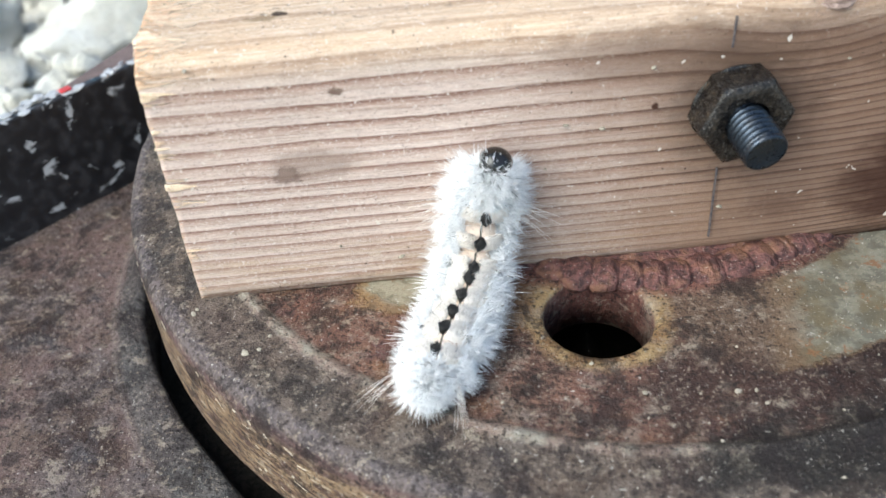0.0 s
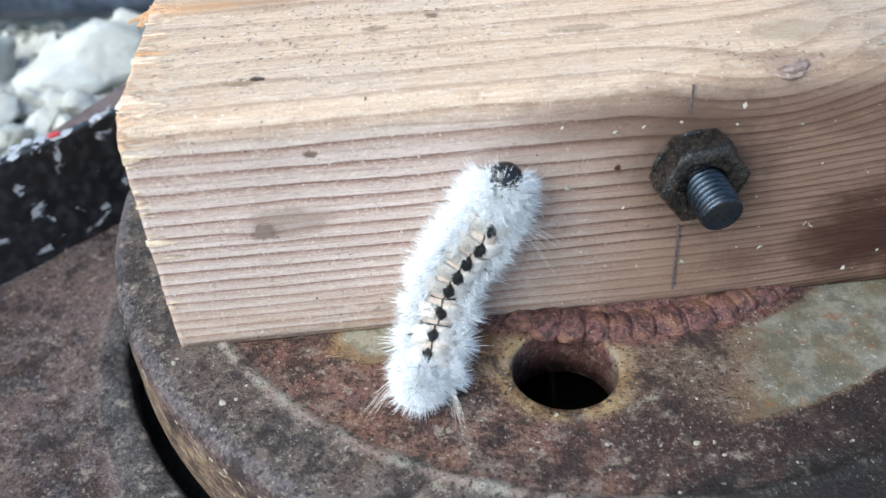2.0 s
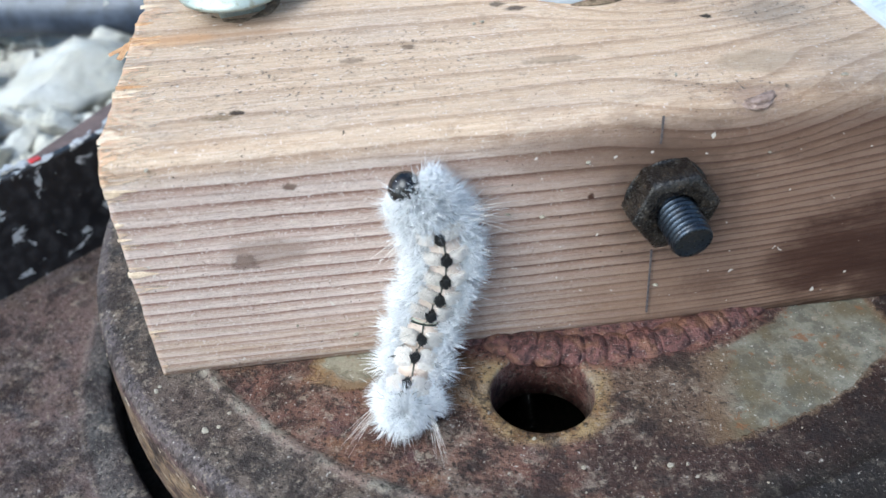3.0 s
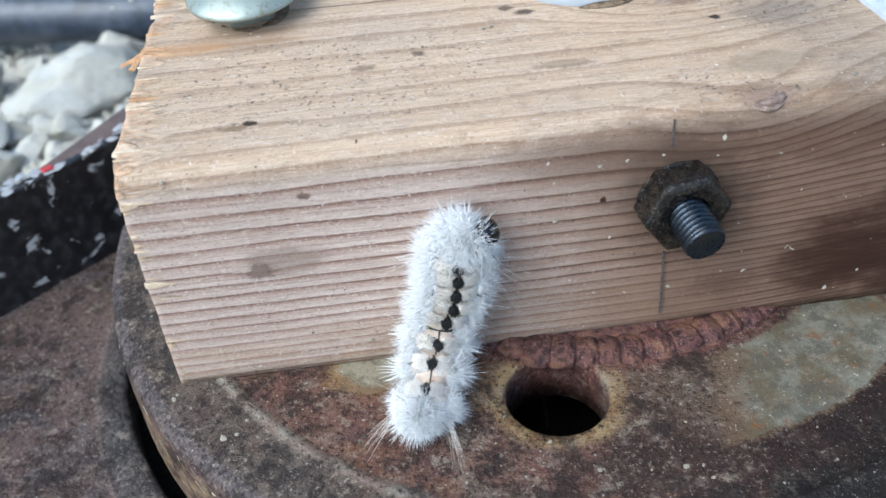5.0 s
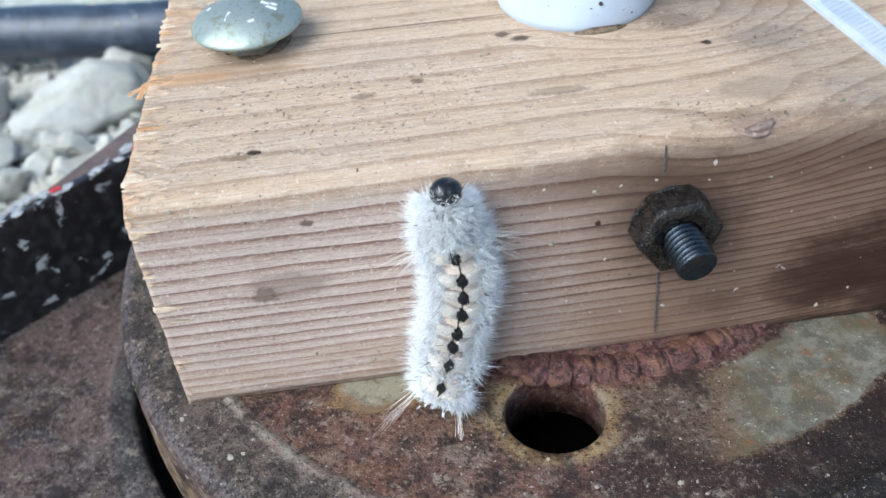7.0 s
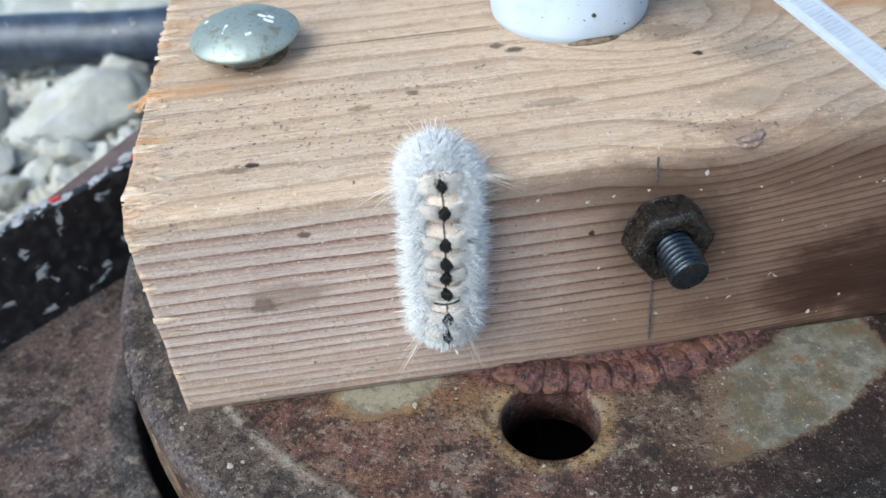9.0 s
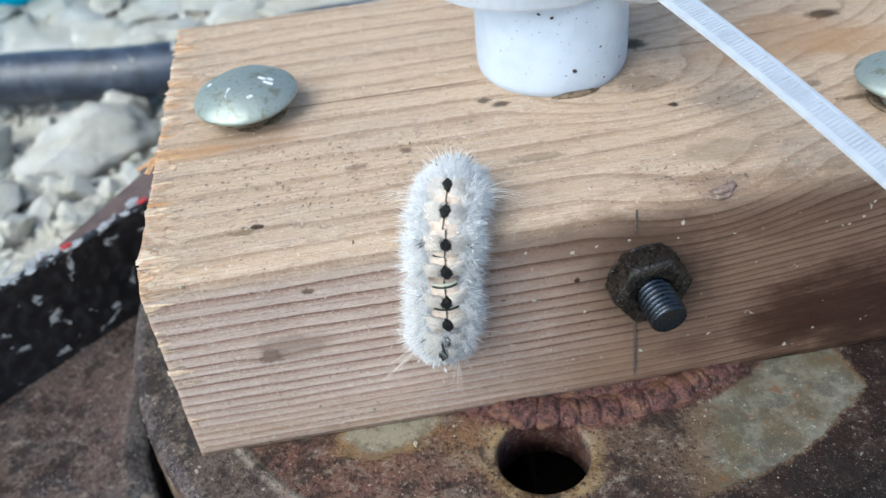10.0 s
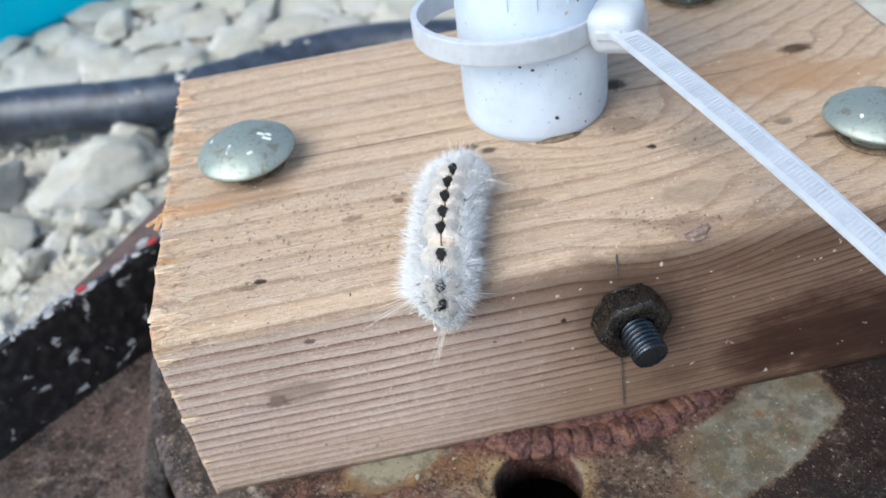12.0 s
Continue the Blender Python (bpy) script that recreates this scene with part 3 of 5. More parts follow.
WOOL = plain_material("white_wool", (0.99, 0.99, 0.99), (0.95, 0.95, 0.95), 1.6, 0.9, 0.25, 0, 0.1)
HAIR = hair_material("white_hair", (0.99, 0.992, 0.995), 0.26)
CREAM_HAIR = hair_material("cream_hair", (1.0, 0.945, 0.88), 0.25)
BLACK_HAIR = hair_material("black_hair", (0.010, 0.009, 0.008), 0)
SKIN = skin_material("caterpillar_skin")
FOLD_RIM = plain_material("pale_green_fold", (0.62, 0.68, 0.52), (0.74, 0.76, 0.64), 1.0, 0.6, 0.05)
PLAIN_SKIN = plain_material("cream_skin", (0.95, 0.95, 0.94), (0.9, 0.9, 0.89), 0.9, 0.5, 0.1)
HEAD = plain_material("glossy_black_head", (0.004, 0.004, 0.004), (0.010, 0.008, 0.007), 0.8, 0.06, 0.04, 0.0, 0.6)
HEAD_DULL = plain_material("brown_mouthparts", (0.012, 0.007, 0.005), (0.03, 0.016, 0.010), 1.0, 0.4, 0.05)
FOLD = plain_material("dark_green_fold", (0.008, 0.020, 0.014), (0.016, 0.034, 0.024), 1.0, 0.5, 0.05)
BAR = bar_material()
FLANGE = plain_material("brown_primed_steel", (0.095, 0.062, 0.052), (0.15, 0.10, 0.085), 0.12, 0.6, 0.2)
CHIP = plain_material("grey_flaked_coating", (0.30, 0.31, 0.33), (0.48, 0.48, 0.48), 0.5, 0.6, 0.2)
RED = plain_material("red_paint", (0.52, 0.035, 0.035), (0.40, 0.04, 0.04), 0.5, 0.45)
EARTH = plain_material("crushed_limestone_earth", (0.40, 0.365, 0.30), (0.62, 0.58, 0.50), 0.09, 0.9, 1.5, 0, 0.2)
STONE = stone_material()
HOSE = plain_material("black_polythene", (0.022, 0.028, 0.042), (0.062, 0.076, 0.108), 0.12, 0.3, 0.15)
BLUE = plain_material("turquoise_plastic", (0.004, 0.55, 0.78), (0.006, 0.60, 0.82), 0.03, 0.4, 0.1)
PENCIL = plain_material("pencil_lead", (0.06, 0.052, 0.055), (0.16, 0.13, 0.12), 1.2, 0.6)
CRUMB = plain_material("pale_crumb", (0.27, 0.235, 0.17), (0.46, 0.42, 0.34), 1.0, 0.8)
SILK = hair_material("spider_silk", (0.13, 0.13, 0.13), 0.3)


# ---- mesh helpers (lengths in millimetres) ----
def mesh_from(name, verts, faces, mat, smooth=True):
    me = bpy.data.meshes.new(name)
    me.from_pydata([tuple(c * MM for c in v) for v in verts], [], faces)
    me.update()
    for mt in mat if isinstance(mat, (list, tuple)) else [mat]:
        me.materials.append(mt)
    if smooth:
        me.polygons.foreach_set("use_smooth", [True] * len(me.polygons))
    return me


def part(name, me, parent=None, label="", at=None):
    """Links a mesh as one object, under a thing or a part if one is given."""
    ob = new(name, me)
    if parent:
        ob.parent = parent
    if at is not None:
        ob.matrix_basis = at
    if label:
        ob["label"] = label
    return ob


def at(x, y, z, rx=0, ry=0, rz=0):
    return pose(x * MM, y * MM, z * MM, rx, ry, rz)


def lathe(name, profile, mat, n=48, closed=False, wobble=0.0, smooth=True):
    """Turns (r, z) pairs round the z axis."""
    verts, faces, m = [], [], len(profile)
    for k in range(n):
        a = 2 * math.pi * k / n
        for r, z in profile:
            p = Vector((r * math.cos(a), r * math.sin(a), z))
            if wobble and r > 0.01:
                d = wobble * noise.noise(p * 0.35)
                p += Vector((math.cos(a) * d, math.sin(a) * d, d))
            verts.append(p)
    rows_in = m if closed else m - 1
    for k in range(n):
        for j in range(rows_in):
            a, b = k * m, (k + 1) % n * m
            j2 = (j + 1) % m
            faces.append((a + j, b + j, b + j2, a + j2))
    if not closed:
        for j, flip in ((0, True), (m - 1, False)):
            if profile[j][0] > 0.01:
                loop = [k * m + j for k in range(n)]
                faces.append(loop[::-1] if flip else loop)
    me = mesh_from(name, verts, faces, mat, smooth)
    bm = bmesh.new()
    bm.from_mesh(me)
    bmesh.ops.remove_doubles(bm, verts=bm.verts, dist=1e-6)
    bmesh.ops.recalc_face_normals(bm, faces=bm.faces)
    bm.to_mesh(me)
    bm.free()
    return me


def sweep(name, points, section, mat, smooth=True, up=(0, 0, 1)):
    """Carries a closed section (across, up) along points."""
    pts = [Vector(p) for p in points]
    verts, faces, m = [], [], len(section)
    for k, p in enumerate(pts):
        way = (pts[min(k + 1, len(pts) - 1)] - pts[max(k - 1, 0)]).normalized()
        side = way.cross(Vector(up)).normalized()
        top = side.cross(way)
        verts += [p + side * u + top * v for u, v in section]
    for k in range(len(pts) - 1):
        for j in range(m):
            j2 = (j + 1) % m
            faces.append((k * m + j, k * m + j2, (k + 1) * m + j2, (k + 1) * m + j))
    faces.append(list(range(m))[::-1])
    faces.append([(len(pts) - 1) * m + j for j in range(m)])
    me = mesh_from(name, verts, faces, mat, smooth)
    bm = bmesh.new()
    bm.from_mesh(me)
    bmesh.ops.recalc_face_normals(bm, faces=bm.faces)
    bm.to_mesh(me)
    bm.free()
    return me


def round_box(name, size, mat, bevel=0.6, segs=2, shift=(0, 0, 0)):
    bm = bmesh.new()
    bmesh.ops.create_cube(bm, size=1)
    for v in bm.verts:
        v.co = Vector([(c * s + d) * MM for c, s, d in zip(v.co, size, shift)])
    if bevel:
        bmesh.ops.bevel(bm, geom=list(bm.edges), offset=bevel * MM, segments=segs, profile=0.5, affect="EDGES")
    me = bpy.data.meshes.new(name)
    bm.to_mesh(me)
    bm.free()
    me.materials.append(mat)
    return me


def circle(r, n=16, squash=1.0):
    return [(r * math.cos(2 * math.pi * k / n), r * squash * math.sin(2 * math.pi * k / n)) for k in range(n)]


# ---- ground and rubble ----
def build_ground():
    n, verts, faces = 60, [], []
    spread = [-1 + 2 * k / n for k in range(n + 1)]
    for v in spread:
        for u in spread:
            x = math.copysign(abs(u) ** 1.0 * 260 + abs(u) ** 9 * 400000, u) - 40
            y = math.copysign(abs(v) ** 1.0 * 300 + abs(v) ** 9 * 400000, v) + 220
            near = max(0.0, 1 - math.hypot(x + 40, y - 220) / 900)
            z = -62 + near * (4 * noise.noise((x * 0.02, y * 0.02, 1)) + 2 * noise.noise((x * 0.07, y * 0.07, 4)))
            verts.append((x, y, z))
    for j in range(n):
        for i in range(n):
            a = j * (n + 1) + i
            faces.append((a, a + 1, a + n + 2, a + n + 1))
    tagged(part("ground", mesh_from("ground", verts, faces, EARTH)), "pale crushed limestone earth", "ground", kind="structure")


def stone_mesh(seed, sub=3, mat=None, smooth=False):
    rnd = random.Random(seed)
    bm = bmesh.new()
    bmesh.ops.create_icosphere(bm, subdivisions=sub, radius=1)
    cuts = [(Vector((rnd.gauss(0, 1), rnd.gauss(0, 1), rnd.gauss(0, 1))).normalized(), rnd.uniform(0.45, 0.8)) for _ in range(12)]
    for v in bm.verts:
        p = v.co.copy()
        for nrm, d in cuts:
            over = p.dot(nrm) - d
            if over > 0:
                p -= nrm * over * 0.88
        p *= 1 + 0.16 * noise.noise(p * 2.5 + Vector((seed, 0, 0))) + 0.08 * noise.noise(p * 6) + 0.03 * noise.noise(p * 14)
        v.co = p * MM
    me = bpy.data.meshes.new("stone")
    bm.to_mesh(me)
    bm.free()
    me.materials.append(mat or STONE)
    if smooth:
        me.polygons.foreach_set("use_smooth", [True] * len(me.polygons))
    return me


def build_rubble():
    kinds = [stone_mesh(s, 4, None, True) for s in range(8)]
    rnd = random.Random(5)

    def lay(x, y, size, squash, turn, k, lift=0.35, narrow=None):
        ob = new("stone", kinds[k % 8])
        size_z = size * squash
        tip = 4 if size > 14 else 14
        m = at(x, y, -62 + size_z * lift, rnd.uniform(-tip, tip), rnd.uniform(-tip, tip), turn)
        ob.matrix_basis = m @ Matrix.Diagonal((size, size * (narrow or rnd.uniform(0.7, 0.95)), size_z, 1))
        big = "large flat" if size > 14 else "small"
        tagged(ob, f"{big} pale limestone chunk lying in the rubble", "stone", "rubble stones")

    # the long slab, the lump behind it and their neighbours
    for x, y, s, q, a, k, w in ((-66, 213, 37, 0.32, 22, 0, 0.55), (-57, 236, 12, 0.9, 20, 1, 0.9), (-100, 183, 17, 0.5, 30, 2, 0.8), (-112, 214, 22, 0.5, 70, 3, 0.7),
                                (-79, 173, 8.5, 0.8, 40, 4, 0.8), (-66, 168, 9, 0.75, 80, 5, 0.8), (-92, 160, 8, 0.7, 15, 6, 0.9), (-118, 168, 14, 0.6, 60, 7, 0.8),
                                (-30, 231, 10, 0.8, 50, 5, 0.8), (-90, 232, 9, 0.8, 10, 6, 0.8)):
        lay(x, y, s, q, a, k, 0.5, w)
    for n in range(26):
        x, y = rnd.uniform(-100, -36), rnd.uniform(158, 192)
        lay(x, y, rnd.uniform(4.0, 8.5), rnd.uniform(0.6, 0.9), rnd.uniform(0, 180), n, 0.45)
    # flat slabs packed close, with dark cracks between them
    for j in range(6):
        for i in range(9):
            x, y = -150 + 29 * i + 14 * (j % 2) + rnd.uniform(-5, 5), 292 + 25 * j + rnd.uniform(-4, 4)
            lay(x, y, rnd.uniform(18, 24), rnd.uniform(0.2, 0.32), rnd.uniform(0, 180), rnd.randrange(8), 0.45, rnd.uniform(0.75, 1.0))
    for n in range(150):
        x, y = rnd.uniform(-190, 110), rnd.uniform(100, 300)
        if abs(y - 255) < 13 or (x > -25 and y < 120):
            continue
        lay(x, y, rnd.choice((3, 3.5, 4, 4.5, 5, 6, 7)), rnd.uniform(0.6, 0.9), rnd.uniform(0, 180), rnd.randrange(8))
    # loose grit between the stones
    verts, faces = [], []
    bm = bmesh.new()
    bmesh.ops.create_icosphere(bm, subdivisions=1, radius=1)
    bv, bf = [v.co.copy() for v in bm.verts], [[v.index for v in f.verts] for f in bm.faces]
    bm.free()
    for _ in range(4500):
        c = Vector((rnd.uniform(-190, 110), rnd.uniform(95, 420), -60.8))
        r, o = rnd.choice((0.9, 1.2, 1.6, 2.0, 2.6)), len(verts)
        verts += [c + Vector((p.x * r * 1.2, p.y * r, p.z * r * 0.8)) * rnd.uniform(0.75, 1.1) for p in bv]
        faces += [[i + o for i in f] for f in bf]
    tagged(part("gravel", mesh_from("gravel", verts, faces, STONE, False)), "loose pale limestone grit between the stones", "gravel", kind="stuff")


def build_hose():
    pts = [(-330 + k * 12, 250 + 7.5 * math.cos(math.pi * (k * 12 - 215) / 78), -45 + 1.2 * math.sin(k * 0.3)) for k in range(48)]
    hose = tagged(part("hose", sweep("hose", pts, circle(10.5, 32), HOSE)), "black polythene hose lying across the pale rubble", "hose")
    # dried splashes of pale mud on its upper side
    rnd = random.Random(17)
    blobs = [stone_mesh(90 + k, 2, STONE, True) for k in range(3)]
    for _ in range(46):
        k, a = rnd.uniform(14, 31), radians(rnd.gauss(95, 38))
        i = int(k)
        c = Vector(pts[i]).lerp(Vector(pts[i + 1]), k - i) + Vector((0, -10.5 * math.cos(a), 10.5 * math.sin(a)))
        ob = part("mud_splash", blobs[rnd.randrange(3)], hose, "dried splash of pale mud")
        size = rnd.choice((0.5, 0.7, 0.9, 1.2, 2.2))
        ob.matrix_basis = at(*c, 90 - math.degrees(a), 0, 0) @ Matrix.Diagonal((size * 1.3, size, 0.35, 1))


def build_blue():
    root = tagged(new("plastic_tub"), "turquoise blue plastic tub standing on the rubble", "tub")
    root.matrix_basis = at(-116, 379, -62, 0, 0, 37)
    part("wall", round_box("wall", (190, 60, 70), BLUE, 6, 3, (0, 30, 35)), root)
    part("rim", round_box("rim", (198, 68, 7), BLUE, 3, 2, (0, 30, 70)), root)


# ---- iron parts under the block ----


def lumpy(p, amount):
    return amount * (noise.noise(p * 0.11) + 0.6 * noise.noise(p * 0.33) + 0.35 * noise.noise(p * 0.9))


def build_base_plate():
    """The lower rusted plate with a round opening and a raised lip."""
    rings = [(60, -50), (93.4, -50), (93.4, -30.0), (93.9, -29.2), (94.8, -28.8), (96.8, -28.7), (98.4, -28.8), (99.4, -29.1), (101, -29.2)]
    rings += [(101 + 4.5 * k, -29.2 + 0.02 * k) for k in range(1, 18)] + [(183, -34), (183, -58), (60, -58)]
    n, verts, faces = 220, [], []
    for k in range(n):
        a = 2 * math.pi * k / n
        deg = math.degrees(a)
        draw = 3.5 * min(1.0, max(0.0, (deg - 188) / 24)) * min(1.0, max(0.0, (330 - deg) / 60))
        for r, z in rings:
            r -= draw if 90 < r < 102 else 0
            p = Vector((CX + r * math.cos(a), CY + r * math.sin(a), z))
            p.z += lumpy(p, 0.5)
            verts.append(p)
    m = len(rings)
    for k in range(n):
        for j in range(m):
            faces.append((k * m + j, (k + 1) % n * m + j, (k + 1) % n * m + (j + 1) % m, k * m + (j + 1) % m))
    # an added disc, black to stand for the shade below the wheel
    backing = lathe("backing", [(0.001, -37), (92.5, -37), (92.5, -39), (0.001, -39)], UNDER_BLACK, 64)
    # keep the part that the bar does not cut off
    me = mesh_from("base_plate", verts, faces, PLATE)
    bm = bmesh.new()
    bm.from_mesh(me)
    bmesh.ops.recalc_face_normals(bm, faces=bm.faces)
    nrm = Vector((-math.sin(radians(40.6)), math.cos(radians(40.6)), 0))
    bmesh.ops.bisect_plane(bm, geom=bm.verts[:] + bm.edges[:] + bm.faces[:], plane_co=Vector((-36, 74, 0)) * MM, plane_no=nrm, clear_outer=True)
    bm.to_mesh(me)
    bm.free()
    root = tagged(new("base_plate"), "rusty brown pitted iron plate with a lipped round opening", "iron plate")
    part("plate", me, root)
    part("backing", backing, root, "black disc standing for the shade under the wheel", at(CX, CY, 0))


def build_wheel():
    """The iron wheel: a flat face with a hole, a low step, a bevelled rim and an undercut skirt."""
    top = [(0.001, -1.0)] + [(r, -1.0) for r in np.linspace(6, 75.5, 26)]
    top += [(76.0, -0.9), (76.6, -0.6), (77.1, -0.3), (77.6, -0.3), (78.2, -0.55), (79.0, -0.72)] + [(r, -0.75 - 0.02 * (r - 80)) for r in (80, 82, 84, 86, 87.2)]
    side = [(88.0, -1.15), (88.8, -1.9), (89.2, -3.0), (89.3, -5), (89.4, -8), (89.4, -11), (89.4, -14), (89.4, -18), (89.1, -20.0), (88.4, -20.8), (86, -21.2), (80, -21.6), (76, -23), (76, -39)]
    under = [(68, -39), (68, -10.4), (0.001, -10.4)]
    prof = top + side + under
    n, verts, faces, m = 300, [], [], len(prof)
    for k in range(n):
        a = 2 * math.pi * k / n
        for r, z in prof:
            p = Vector((CX + r * math.cos(a), CY + r * math.sin(a), z))
            d = lumpy(p, 0.16 if r < 75 else 0.26) if z > -18.5 else 0
            out = 0.5 if z < -1.1 else 0.0
            verts.append(p + Vector((math.cos(a) * d * out, math.sin(a) * d * out, d)))
    for k in range(n):
        for j in range(m - 1):
            faces.append((k * m + j, (k + 1) % n * m + j, (k + 1) % n * m + j + 1, k * m + j + 1))
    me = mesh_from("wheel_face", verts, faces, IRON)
    bm = bmesh.new()
    bm.from_mesh(me)
    bmesh.ops.remove_doubles(bm, verts=bm.verts, dist=2e-6)
    bmesh.ops.recalc_face_normals(bm, faces=bm.faces)
    bm.to_mesh(me)
    bm.free()
    cutter = new("cutter", lathe("cutter", [(0.001, 4), (9.2, 4), (8.6, -0.6), (8.05, -1.5), (7.9, -2.2), (7.8, -15), (0.001, -15)], IRON, 64))
    cutter.matrix_basis = at(58.7, -11.8, 0)
    raw = new("raw", me)
    cut = raw.modifiers.new("hole", "BOOLEAN")
    cut.operation, cut.solver, cut.object = "DIFFERENCE", "EXACT", cutter
    bpy.context.view_layer.update()
    done = bpy.data.meshes.new_from_object(raw.evaluated_get(bpy.context.evaluated_depsgraph_get()))
    bpy.data.objects.remove(raw)
    bpy.data.objects.remove(cutter)
    root = tagged(new("iron_wheel"), "rusty cast iron wheel with a drilled hole and worn paint", "iron wheel")
    done.name = "face"
    part("face", done, root)
    # bright scratches on the flank
    rnd = random.Random(21)
    kinds = [round_box("scratch", (ln, 0.12, wd), SCRATCH, 0, 1) for ln, wd in ((0.8, 0.2), (1.6, 0.13), (2.4, 0.1), (0.5, 0.4))]
    for _ in range(110):
        a, z = radians(rnd.uniform(-178, -70)), -rnd.uniform(3.5, 17)
        part("scratch", kinds[rnd.randrange(4)], root, "short bright scratch", at(CX + 89.35 * math.cos(a), CY + 89.35 * math.sin(a), z, 0, rnd.gauss(20, 28), math.degrees(a) + 90))
    # the weld bead round the hub
    verts, faces, steps, sec = [], [], 900, 12
    for k in range(steps):
        a = math.radians(-165 + 150 * k / (steps - 1))
        ripple = (k / (steps - 1) * 29 + 0.35 * noise.noise((k * 0.01, 8, 8))) % 1
        fat = 0.70 + 0.36 * math.sin(math.pi * ripple) ** 0.4 + 0.28 * noise.noise((k * 0.016, 0, 3))
        mid = 44.5 + 0.6 * noise.noise((k * 0.02, 5, 1))
        for j in range(sec):
            b = 2 * math.pi * j / sec
            skew = 0.006 * math.sin(b)
            r = mid + 3.3 * fat * math.cos(b)
            p = Vector((CX + r * math.cos(a + skew), CY + r * math.sin(a + skew), -1.3 + 1.75 * fat * math.sin(b)))
            verts.append(p + Vector((0, 0, 0.3 * noise.noise(p * 0.5) + 0.22 * noise.noise(p * 1.3))))
    for k in range(steps - 1):
        for j in range(sec):
            faces.append((k * sec + j, (k + 1) * sec + j, (k + 1) * sec + (j + 1) % sec, k * sec + (j + 1) % sec))
    part("weld_bead", mesh_from("weld_bead", verts, faces, WELD), root, "lumpy red-brown rusted weld bead")
    part("hub", lathe("hub", [(0.001, -0.2), (42.0, -0.2), (43, -0.7), (43, -8), (0.001, -8)], WELD, 64), root, at=at(CX, CY, 0))


def build_bar():
    """The chipped black bar that leans on the edge of the plate, with its back flange."""
    root = tagged(new("steel_angle"), "black painted steel angle with chipped pale flecks", "steel angle")
    root.matrix_basis = at(-36.3, 73.2, -4.6, 0, 0, 40.6)
    web = round_box("web", (330, 3.0, 27), BAR, 0.5, 2, (20, 1.5, -13.5))
    part("web", web, root, at=at(0, 0, 0, -10, 0, 0))
    # the back flange runs off at an angle
    far = 2 + 0.343 * (58 + 11.6)
    wedge = [(-11.6, 1.5, -1.2), (58, 1.5, -1.2), (58, far, -3.6), (-11.6, 2.0, -1.3)]
    wedge += [(x, y, z - 2.4) for x, y, z in wedge]
    sides = [(0, 1, 2, 3), (7, 6, 5, 4), (0, 4, 5, 1), (1, 5, 6, 2), (2, 6, 7, 3), (3, 7, 4, 0)]
    part("flange", mesh_from("flange", wedge, sides, FLANGE, False), root, "brown primed back flange")
    rnd = random.Random(3)
    flakes = []
    for _ in range(6):
        bm = bmesh.new()
        bmesh.ops.create_icosphere(bm, subdivisions=1, radius=1)
        for v in bm.verts:
            v.co *= rnd.uniform(0.75, 1.15) * MM
        me = bpy.data.meshes.new("paint_flake")
        bm.to_mesh(me)
        bm.free()
        me.materials.append(CHIP)
        flakes.append(me)
    for _ in range(70):
        ob = part("paint_flake", flakes[rnd.randrange(6)], root, "grey flake of old coating")
        place = at(rnd.uniform(-60, 60), rnd.uniform(0.5, 4.5), rnd.uniform(-0.25, 0.15), 0, 0, rnd.uniform(-25, 25))
        ob.matrix_basis = place @ Matrix.Diagonal((rnd.uniform(0.6, 2.6), rnd.uniform(0.4, 1.4), rnd.uniform(0.3, 0.7), 1))
    for x in (0.2, 22.0):
        part("red_mark", round_box("red_mark", (2.6, 1.8, 0.5), RED, 0.2, 1, (x, 1.4, 0.35)), root, "spot of red paint")


# ---- the wooden block ----
LENGTH, DEPTH, HEIGHT = 152.0, 89.0, 40.0


